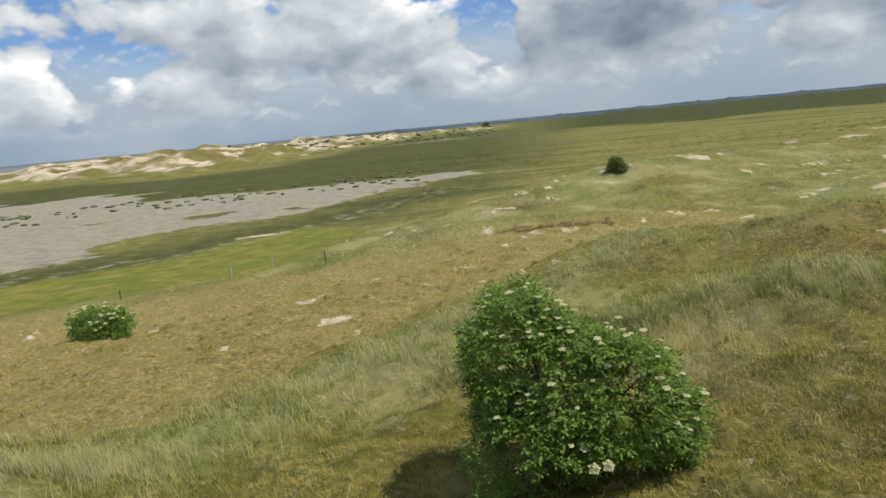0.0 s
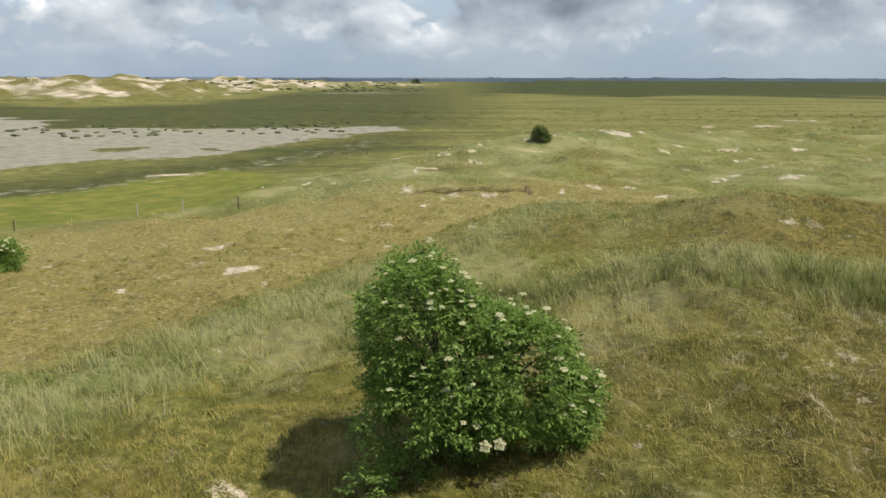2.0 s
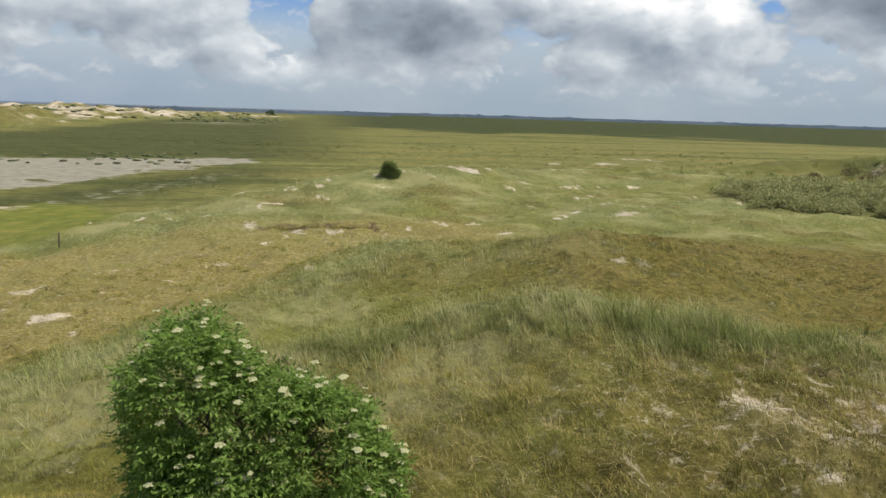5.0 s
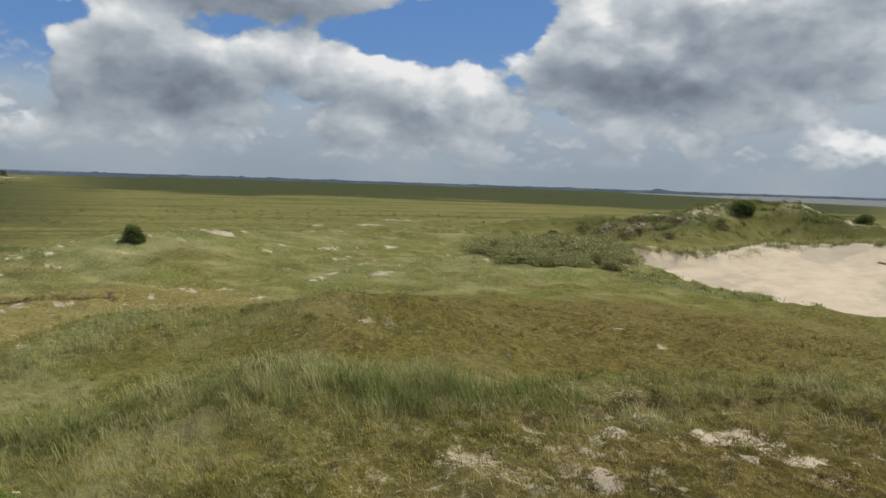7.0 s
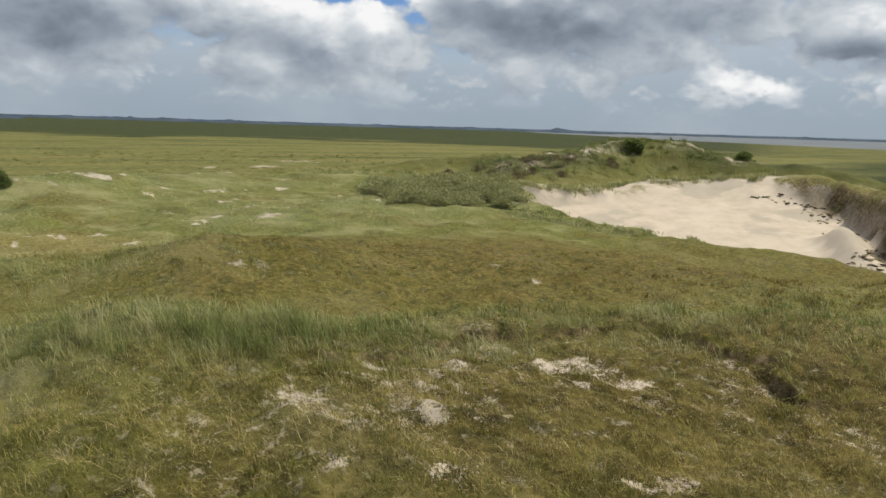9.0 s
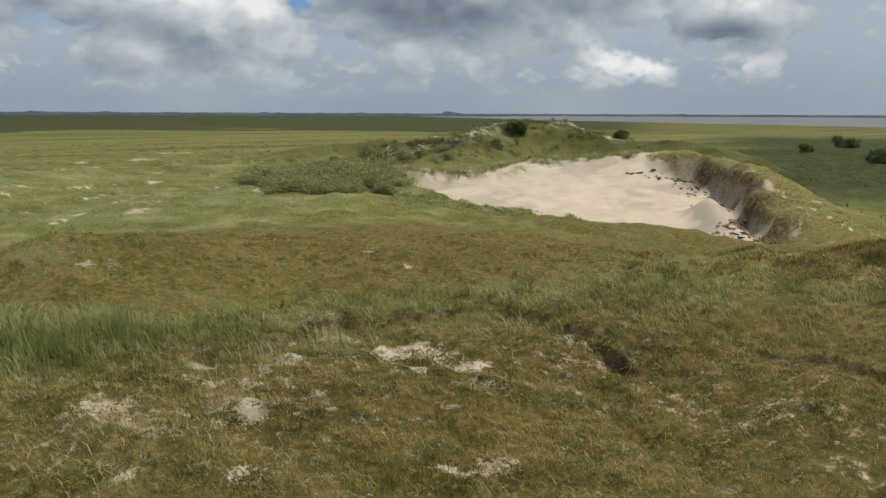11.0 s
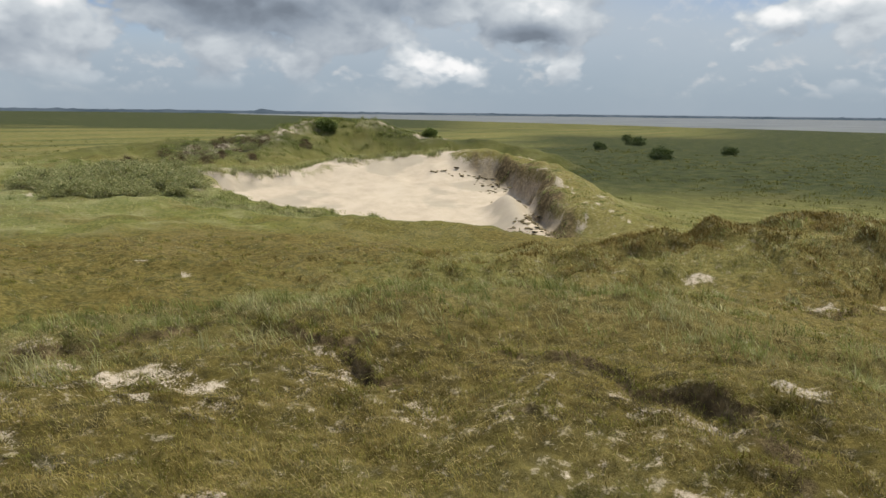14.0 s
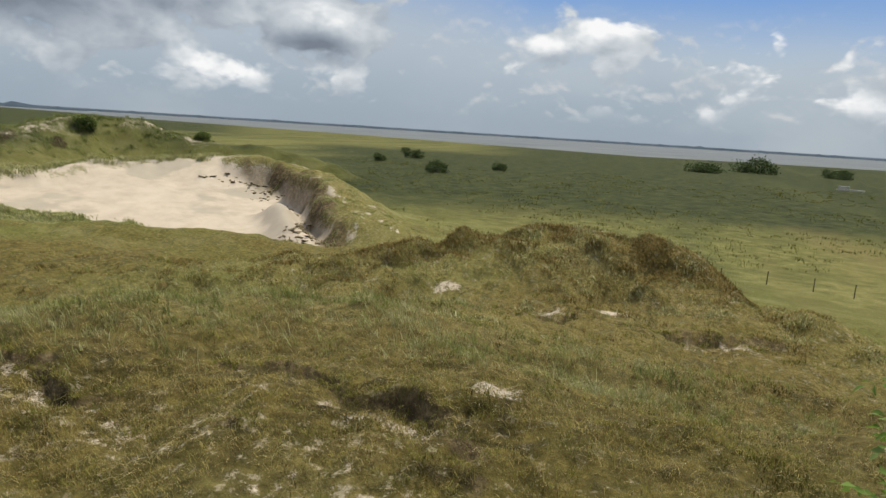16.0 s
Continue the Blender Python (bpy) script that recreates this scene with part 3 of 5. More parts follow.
# bare sand: x, y, half width, half depth
PATCHES = [(-2.0, 52.9, 0.8, 1.5), (-5.5, 57.1, 0.5, 1.3), (0.5, 52.5, 0.9, 0.5), (-6.5, 44.6, 1.35, 0.7), (-1.2, 33.4, 0.3, 0.3), (-8.3, 40.8, 0.35, 0.7),
           (-14.6, 40.5, 0.8, 1.6), (-14.4, 35.2, 0.55, 1.0), (-11.6, 32.8, 0.8, 0.6), (-16.7, 37.7, 0.35, 0.6), (-15.6, 29.9, 0.3, 0.35), (-9.8, 29.7, 0.35, 0.35),
           (26.1, 78.8, 1.4, 2.3), (17.0, 63.6, 1.0, 1.6), (34.2, 81.9, 1.0, 1.3), (20.2, 61.2, 0.6, 1.4), (11.1, 47.7, 0.6, 0.6), (10.4, 54.4, 0.7, 1.2),
           (62.8, 196, 2.6, 7), (75, 192, 4.6, 9), (99, 223, 5.4, 9), (90, 205, 4, 3), (-36, 96, 3.5, 1.2), (11.1, 29.5, 0.75, 0.45),
           (-7.7, 17.2, 0.3, 0.3), (-5.2, 9.4, 0.4, 0.35), (0.1, 9.5, 0.16, 0.13),
           (5.0, 10.8, 0.8, 0.95), (6.9, 10.2, 0.34, 0.3), (11.1, 12.0, 0.6, 0.75), (10.7, 10.8, 0.3, 0.42), (8.9, 12.5, 0.65, 0.6), (10.7, 13.0, 0.3, 0.45),
           (5.7, 8.2, 0.38, 0.2), (4.6, 8.8, 0.2, 0.2), (24.0, 27.0, 0.26, 0.25), (23.8, 29.6, 0.4, 0.25), (8.3, 7.3, 0.45, 0.16), (7.5, 13.1, 0.4, 0.45),
           (12.0, 10.6, 0.45, 0.3), (13.3, 6.7, 0.6, 0.45), (14.0, 8.2, 0.5, 0.3), (12.2, 1.8, 0.75, 0.35), (16.2, 1.6, 0.5, 0.8), (15.1, 4.1, 0.32, 0.4),
           (33.7, 7.9, 0.8, 0.4), (31.2, 2.6, 1.1, 0.8), (34.0, 1.3, 0.6, 1.2), (30.6, 23.2, 0.4, 0.25), (10.0, 8.3, 0.32, 0.18), (9.3, 7.4, 0.42, 0.25),
           (12.1, 3.6, 0.22, 0.14), (13.9, 9.7, 0.4, 0.25)]
# small eroded edges, the turf above and bare sand below: x, y, drop
SCARS = [[(14.7, 12.6, 0.068), (14.9, 11.6, 0.15), (15.0, 10.7, 0.23), (14.8, 9.9, 0.31), (14.3, 9.1, 0.37), (14.1, 8.5, 0.34), (14.4, 8.0, 0.14)],
         [(17.2, 8.0, 0.054), (16.8, 7.1, 0.14), (16.4, 6.0, 0.19), (16.5, 5.3, 0.24), (16.1, 4.4, 0.29), (15.2, 3.9, 0.23), (15.3, 3.4, 0.34), (15.4, 3.0, 0.41), (15.1, 2.6, 0.41), (14.7, 2.1, 0.34), (14.9, 1.8, 0.1)],
         [(14.1, 1.6, 0.1), (13.8, 1.2, 0.24), (13.1, 1.1, 0.2)],
         [(12.7, 1.2, 0.1), (12.6, 0.9, 0.2), (12.5, 0.7, 0.068)],
         [(13.3, 5.4, 0.034), (13.5, 4.9, 0.14), (13.4, 4.4, 0.054)],
         [(4.8, 12.1, 0.034), (6.0, 13.0, 0.11), (6.7, 13.2, 0.14), (8.6, 13.3, 0.15), (10.3, 13.7, 0.18), (11.7, 13.3, 0.15), (13.2, 13.1, 0.18), (14.5, 12.7, 0.082)],
         [(28.6, 3.8, 0.14), (30.5, 2.8, 0.36), (31.5, 1.6, 0.4), (31.3, 0.4, 0.42), (31.2, -0.6, 0.46), (32.2, -1.6, 0.42), (33.0, -3.0, 0.44), (33.7, -4.6, 0.2)],
         [(-4.4, 56.3, 0.17), (-1.4, 53.9, 0.31), (2.7, 52.6, 0.2)]]


CLIFF = [(63.2, 26.6, 0), (71.2, 32.6, 0), (77.8, 36.8, 0), (84.5, 42.6, 0), (88, 50.5, 0)]


def close_by(x, y, line, margin):
    xs, ys = [p[0] for p in line], [p[1] for p in line]
    return (x > min(xs) - margin) & (x < max(xs) + margin) & (y > min(ys) - margin) & (y < max(ys) + margin)


def eroded(x, y, z):
    """Cuts the scars: the ground drops on the side towards the view dune and comes back up over a stride."""
    x, y, z = np.asarray(x, float), np.asarray(y, float), np.array(z, float)
    low = np.zeros(np.shape(x))
    for line in SCARS:
        k = close_by(x, y, line, 9.0 if line[0][1] > 40 or line[0][0] > 25 else 3.5)
        if not k.any():
            continue
        X, Y = x[k], y[k]
        d, drop, side = along(X, Y, line)
        wide = np.maximum(1, np.hypot(X, Y) / 17) ** 1.15
        d = np.where(side > 0, -d, d) / wide + 0.12 + 0.34 * fbm(X, Y, 0.8, 3, 31) + 0.10 * fbm(X, Y, 0.22, 2, 33)
        drop = drop * np.clip(1.0 + 0.9 * fbm(X, Y, 0.9, 2, 32), 0.4, 1.4)
        cut = smooth(-0.03, 0.05, d) * (1 - smooth(0.12, 1.1, d))
        lip = smooth(-1.1, -0.08, d) * (1 - smooth(-0.03, 0.05, d))
        z[k] -= drop * (cut * 0.42 - lip * 0.26)
        # mask of the bare step face and the shade painted on it
        low[k] = np.maximum(low[k], smooth(0.05, 0.2, drop) * smooth(-0.08, -0.02, d) * (1 - smooth(0.08, 0.22, d)))
    return z, low


def cover(x, y, z, low):
    r, az = np.hypot(x, y), np.degrees(np.arctan2(x, y))
    wob = 4 * fbm(x, y, 14, 3, 41)
    bowl = inside(x + 2.6 * fbm(x, y, 6, 3, 81), y + 2.6 * fbm(x, y, 6, 3, 82), BLOW_BOWL, 0.8)
    sand = bowl * 1.0
    for px, py, a, b in PATCHES:
        k = close_by(x, y, [(px, py)], 2.5 * max(a, b))
        near = np.hypot(px, py)
        X, Y = x[k], y[k]
        t = ((X - px) * py - (Y - py) * px) / near
        q = ((X - px) * px + (Y - py) * py) / near
        e = np.hypot(t / a, q / b) + (1.3 if near > 25 else 1.1) * fbm(X, Y, max(a, 0.5), 3, 43) + 0.5 * fbm(X, Y, 0.3, 2, 44)
        sand[k] = np.maximum(sand[k], (0.44 if near > 25 else 0.35) * (1 - smooth(0.2, 1.15, e)))
    for line in SCARS:
        k = close_by(x, y, line, 3.0)
        d, drop, side = along(x[k], y[k], line)
        d = np.where(side > 0, -d, d)
        sand[k] = np.maximum(sand[k], 0.28 * smooth(0.05, 0.2, d) * (1 - smooth(0.35, 0.85, d + 0.5 * fbm(x[k], y[k], 0.7, 2, 58))) * smooth(0.15, 0.4, drop))
    # small bare spots on the wind-worn slopes
    spotty = np.maximum.reduce([np.exp(-(along(x, y, TREE_HILL)[0] / 17) ** 2), np.exp(-(along(x, y, [(8, 54, 0), (24, 64, 0), (40, 70, 0), (50, 62, 0)])[0] / 13) ** 2),
                                np.exp(-(along(x, y, SLACK)[0] / 9) ** 2) * 0.9, 0.8 * np.exp(-(along(x, y, [(85, 190, 0), (110, 230, 0)])[0] / 20) ** 2),
                                1.35 * np.exp(-(along(x, y, BLOW_RIM[6:])[0] / 7) ** 2), 0.95 * np.exp(-(along(x, y, MOUND_FAR)[0] / 9) ** 2)])
    sand = np.maximum(sand, 0.5 * smooth(0.36, 0.46, spotty * (fbm(x, y, 1.3, 3, 71) + 0.04)))
    # thin cover on the near shelf and the sunny slopes
    thin = np.exp(-(along(x, y, [(4, 10.5, 0), (10, 11.5, 0), (13.5, 7.5, 0), (13, 2, 0)])[0] / 2.6) ** 2)
    worn = np.exp(-(along(x, y, [(4.5, 11, 0), (10, 12, 0), (12.5, 10.5, 0)])[0] / 2.2) ** 2)
    sand = np.maximum(sand, np.maximum(worn, 0.35 * thin) * (0.10 + 0.58 * fbm(x, y, 0.9, 3, 45)))
    far_rim = np.exp(-(along(x, y, BLOW_RIM[:5])[0] / 4.6) ** 2)
    sand = np.maximum(sand, far_rim * (0.62 + 0.9 * fbm(x, y, 3, 3, 46)))
    sand = np.maximum(sand, np.exp(-(along(x, y, MOUND_FAR)[0] / 6) ** 2) * (0.16 + 1.1 * fbm(x, y, 6, 3, 47)))
    sand = np.maximum(sand, np.exp(-(along(x, y, TREE_HILL)[0] / 16) ** 2) * (-0.22 + 1.0 * fbm(x, y, 5, 3, 48)))
    sea_dunes = smooth(0.8, 3.0, z) * smooth(0.95, 1.05, r / sea_front(az)) * (az < 8)
    sand = np.maximum(sand, sea_dunes * (0.28 + 1.2 * fbm(x, y, 16, 4, 49)))
    strand = smooth(0, -9, az) * smooth(520, 640, r) * (1 - smooth(2000, 2600, r))
    beach = smooth(-20, -25, az) * smooth(1250, 1450, r)
    sand = np.maximum(sand, beach)
    sand = np.maximum(sand, strand * (0.02 + 1.2 * fbm(x, y, 140, 4, 50)))
    slack = inside(x + wob, y + wob, SLACK_POLY, 3)
    heath = np.maximum(slack * 0.0, 0.85 * inside(x + wob, y - wob, HEATH_POLY, 4.5) * (0.8 + 0.2 * smooth(14, 26, x)) * (1 - 0.3 * smooth(34, 50, x)))
    heath = np.maximum(heath, 0.95 * inside(x + wob * 0.5, y, HILLB_POLY, 3))
    heath = np.maximum(heath, np.exp(-(along(x, y, [(8.5, 10, 0), (13, 9, 0), (14, 4, 0), (13, -3, 0)])[0] / 4) ** 2) * 0.7)
    shelf = np.exp(-(along(x, y, [(5.5, 10, 0), (9, 10, 0), (13, 6.5, 0), (13, 0, 0)])[0] / 4) ** 2)
    heath = np.maximum(heath, np.exp(-(np.hypot(x - 128, y - 104) / 9) ** 2) * 0.7)
    heath = np.maximum(heath, np.exp(-(along(x, y, [(85, 190, 0), (110, 230, 0), (150, 260, 0)])[0] / 14) ** 2) * 0.7)
    crest = lambda line, w: np.exp(-(along(x, y, line)[0] / w) ** 2)
    marram = np.maximum.reduce([crest(RIDGE_LEFT, 1.9) * 1.15, crest(RIDGE_NEAR, 2.0), crest(TREE_HILL, 14) * 0.9, crest(THICKET_HILL, 14) * 0.7, crest(BLOW_LIP, 3.0), crest(BLOW_RIM[:6], 3) * 0.6,
                                crest([(25, 60, 0), (40, 66, 0), (52, 66, 0)], 12) * 0.8, crest([(30, 16, 0), (26, 12, 0), (33, 8, 0)], 5) * 0.4, crest(HILL_MID[:3], 3) * 0.7,
                                crest([(-48, 49, 0), (-33, 54, 0), (-25, 57, 0), (-17, 58, 0), (-12, 63, 0), (-9, 70, 0)], 2.6) * 0.9])
    marram = marram * (0.65 + 0.9 * fbm(x, y, 3, 3, 51) + 0.2)
    high = smooth(0.75, 2.4, z + 0.5 * fbm(x, y, 12, 3, 52)) * (r < 260)
    marsh = (1 - high) * (1 - sea_dunes)
    marram = np.maximum(marram, 0.4 * sea_dunes)
    heath_sea = 0.5 * sea_dunes
    heath = np.maximum(heath, np.exp(-(along(x, y, [(19, 6, 0), (28, 6, 0), (32, -1, 0), (20, -5, 0)])[0] / 8) ** 2) * np.clip(0.75 + 0.8 * fbm(x, y, 4, 3, 74), 0, 1))
    flat = inside(x + 5 * wob + 10 * fbm(x, y, 30, 4, 75), y + 3 * wob + 12 * fbm(x, y, 30, 4, 76), FLAT_POLY, 7)
    flat = flat * (1 - 0.7 * smooth(0.14, 0.34, fbm(x, y, 22, 4, 77)))
    flat = np.maximum(flat, 0.45 * np.exp(-(along(x, y, [(-60, 72, 0), (-42, 83, 0), (-30, 104, 0), (-16, 150, 0)])[0] / 9) ** 2))
    wet = inside(x + 0.6 * wob, y + 0.6 * wob, WET_POLY, 2)
    clip = lambda v: np.clip(v, 0, 1)
    # raw edge under the turf on the blowout's steep side, its shadow painted in
    d, _, side = along(x, y, CLIFF)
    d = np.where(side > 0, d, -d) + 1.4 * fbm(x, y, 2.4, 3, 54)
    low = np.maximum(low, smooth(-1.6, -0.8, d) * (1 - smooth(0.8, 2.0, d)) * (np.abs(d) < 4) * np.clip(0.85 + 1.2 * fbm(x, y, 1.8, 3, 56), 0, 1))
    heath = np.maximum.reduce([heath, heath_sea, crest(MOUND_FAR, 24) * (0.7 + 0.8 * fbm(x, y, 12, 3, 55))])
    fleck = np.maximum.reduce([thin * 0.9, slack * 0.7, crest(TREE_HILL, 18) * 0.5, crest(HILL_RIGHT, 9) * 0.6, crest([(70, 30, 0), (78, 31, 0), (86, 38, 0)], 7) * 0.9, crest([(20, 62, 0), (40, 70, 0)], 14) * 0.5,
                               np.exp(-((r - 11) / 7) ** 2) * 0.30])
    scrub = np.clip(np.maximum.reduce([crest(MOUND_FAR, 14), crest(MOUND_LEFT, 12) * 0.6, crest(KNOLLS, 9)]) * (1.0 + 0.9 * fbm(x, y, 9, 3, 57)), 0, 1)
    marsh = np.maximum(marsh, scrub)
    edge = fbm(x, y, 60, 4, 53)
    # rush beds and darker bands across the plain, by bearing and distance
    rush = np.maximum.reduce([0.8 * smooth(6, -4, az) * smooth(165, 200, r + 60 * edge) * (1 - smooth(0.9, 1.1, (r + 60 * edge) / sea_front(az))) * smooth(-8, 8, r - 185 + 40 * edge),
                              smooth(-4, 6, az) * smooth(480, 620, r + 250 * edge) * (1 - 0.8 * smooth(54, 60, az)),
                              smooth(60, 66, az + 6 * edge) * smooth(95, 150, r + 40 * edge) * (1 - 0.85 * smooth(420, 520, r + 60 * edge) * (1 - smooth(72, 80, az)))])
    rush = np.maximum(rush, 0.75 * crest([(-62, 70, 0), (-46, 84, 0), (-35, 104, 0), (-22, 135, 0), (-13, 160, 0)], 11) * (az < 0))
    rush = np.maximum(rush, scrub * 0.8)
    # moss and thatch close by, plus painted shade under the foreground grass
    thatch_shade = np.exp(-(along(x, y, [(8.5, 10, 0), (14, 9.5, 0), (15.5, 3, 0), (15, -5, 0)])[0] / 4.5) ** 2) * 0.75
    thatch_shade = np.maximum(thatch_shade, 0.5 * np.exp(-(along(x, y, [(7, 14.5, 0), (14, 14, 0), (24, 13, 0)])[0] / 3) ** 2))
    thatch_shade = np.clip(thatch_shade * (0.85 + 1.1 * fbm(x, y, 1.4, 3, 72)), 0, 0.9)
    thatch_shade = np.maximum(thatch_shade, (0.30 + 0.6 * fbm(x, y, 1.1, 3, 73)) * (1 - smooth(17, 34, r)) * (0.3 + 0.7 * smooth(-6, 14, az)))
    slope_dry = crest([(18, 7, 0), (27, 7, 0), (31, -1, 0), (19, -5, 0)], 9) * 0.95
    slope_dry = np.maximum.reduce([slope_dry, crest(HILL_RIGHT, 6) * 0.8, crest(BLOW_RIM[5:], 8) * 0.8])
    return [clip(v) for v in (sand, heath * (1 - marsh), marram * (1 - marsh), marsh, flat, wet, low, rush, fleck, np.maximum.reduce([slack * (1 - marram), shelf * 0.5, slope_dry]), thatch_shade)]


def mesh_from(name, verts, faces_quads=None, faces_tris=None):
    """A mesh from arrays of vertices, quads and triangles."""
    me = bpy.data.meshes.new(name)
    loops, starts = [], []
    at = 0
    for f, k in ((faces_quads, 4), (faces_tris, 3)):
        if f is not None and len(f):
            loops.append(np.asarray(f, np.int32).ravel())
            starts.append(at + k * np.arange(len(f), dtype=np.int32))
            at += k * len(f)
    loops, starts = np.concatenate(loops), np.concatenate(starts)
    me.vertices.add(len(verts))
    me.vertices.foreach_set("co", np.asarray(verts, np.float32).ravel())
    me.loops.add(len(loops))
    me.loops.foreach_set("vertex_index", loops)
    me.polygons.add(len(starts))
    me.polygons.foreach_set("loop_start", starts)
    me.update(calc_edges=True)
    return me


def build_ground():
    az = radians(1) * np.concatenate([np.arange(-56, 112, 0.2), np.arange(112, 304, 2.5)])
    rad = np.concatenate([[0.6], np.linspace(1.5, 5.2, 20), np.arange(5.4, 20, 0.08), np.geomspace(20.1, 260, 230), np.geomspace(262, 1300, 150), np.geomspace(1330, 4600, 50)])
    A, R_ = np.meshgrid(az, rad)
    x, y = (R_ * np.sin(A)).ravel(), (R_ * np.cos(A)).ravel()
    z, low = eroded(x, y, height(x, y))
    nr, na = len(rad), len(az)
    i = np.arange(nr - 1)[:, None] * na
    j = np.arange(na)[None, :]
    k = (j + 1) % na
    quads = np.stack([i + j, i + na + j, i + na + k, i + k], -1).reshape(-1, 4)[:, ::-1]
    centre = len(x)
    verts = np.stack([np.append(x, 0), np.append(y, 0), np.append(z, z[0])], -1)
    tris = np.stack([np.full(na, centre), np.arange(na), (np.arange(na) + 1) % na], -1)[:, ::-1]
    me = mesh_from("ground", verts, quads, tris)
    c = cover(x, y, z, low)
    for name, chans in (("cover", c[:3]), ("plain", c[3:6]), ("extra", c[6:9])):
        attr = me.color_attributes.new(name, "FLOAT_COLOR", "POINT")
        data = np.ones((len(verts), 4), np.float32)
        data[:-1, :3] = np.stack(chans, -1)
        if name == "cover":
            data[:-1, 3] = c[9]
        if name == "plain":
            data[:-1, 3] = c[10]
        data[-1] = data[0]
        attr.data.foreach_set("color", data.ravel())
    me.shade_smooth()
    me.materials.append(GROUND)
    return tagged(new("ground", me), "rolling grassy dunes, heath hollows and flat salt marsh", "ground", kind="structure")


build_ground()


def ground_z(x, y):
    x, y = np.atleast_1d(np.asarray(x, float)), np.atleast_1d(np.asarray(y, float))
    return eroded(x, y, height(x, y))[0]

# ---- grass ----
def blades(name, x, y, tall, wide, lean, tint, mat, label, rng, each=6, loose=0.06, wind=(-0.45, 0.3)):
    """Tufts of bent blades; each blade is three triangles and an island of its own."""
    rep = lambda v: np.repeat(v, each)
    n = len(x) * each
    spread = loose * (1 + rep(tall))
    x, y = rep(x) + rng.normal(size=n) * spread, rep(y) + rng.normal(size=n) * spread
    tall, wide, tint = rep(tall) * rng.uniform(0.55, 1.25, n), rep(wide) * rng.uniform(0.7, 1.3, n), rep(tint)
    z = ground_z(x, y) - 0.02
    th = rng.uniform(0, 2 * np.pi, n)
    face = rng.uniform(0, 2 * np.pi, n)
    bend = lean * rng.uniform(0.3, 1.3, n)
    lx, ly = np.cos(th) * bend + wind[0] * lean, np.sin(th) * bend + wind[1] * lean
    wx, wy = np.cos(face) * wide / 2, np.sin(face) * wide / 2
    v = np.empty((n, 5, 3))
    v[:, 0] = np.stack([x - wx, y - wy, z], -1)
    v[:, 1] = np.stack([x + wx, y + wy, z], -1)
    mx, my, mz = x + lx * tall * 0.3, y + ly * tall * 0.3, z + tall * 0.55
    v[:, 2] = np.stack([mx + wx * 0.8, my + wy * 0.8, mz], -1)
    v[:, 3] = np.stack([mx - wx * 0.8, my - wy * 0.8, mz], -1)
    v[:, 4] = np.stack([x + lx * tall, y + ly * tall, z + tall * np.clip(1 - 0.35 * np.hypot(lx, ly), 0.4, 1)], -1)
    base = np.arange(n)[:, None] * 5
    me = mesh_from(name, v.reshape(-1, 3), base + np.array([[0, 1, 2, 3]]), base + np.array([[3, 2, 4]]))
    attr = me.attributes.new("tint", "FLOAT", "POINT")
    attr.data.foreach_set("value", np.repeat(np.clip(tint, 0, 1), 5).astype(np.float32))
    me.materials.append(mat)
    return tagged(new(name, me), label, "grass", kind="stuff")


def scatter(rng, n, r0, r1, power):
    """Places over the fan of ground before the view dune, closer together near it."""
    u = rng.uniform(0, 1, n)
    r = (r0 ** power + u * (r1 ** power - r0 ** power)) ** (1 / power)
    a = np.radians(rng.uniform(-52, 110, n))
    return r * np.sin(a), r * np.cos(a)


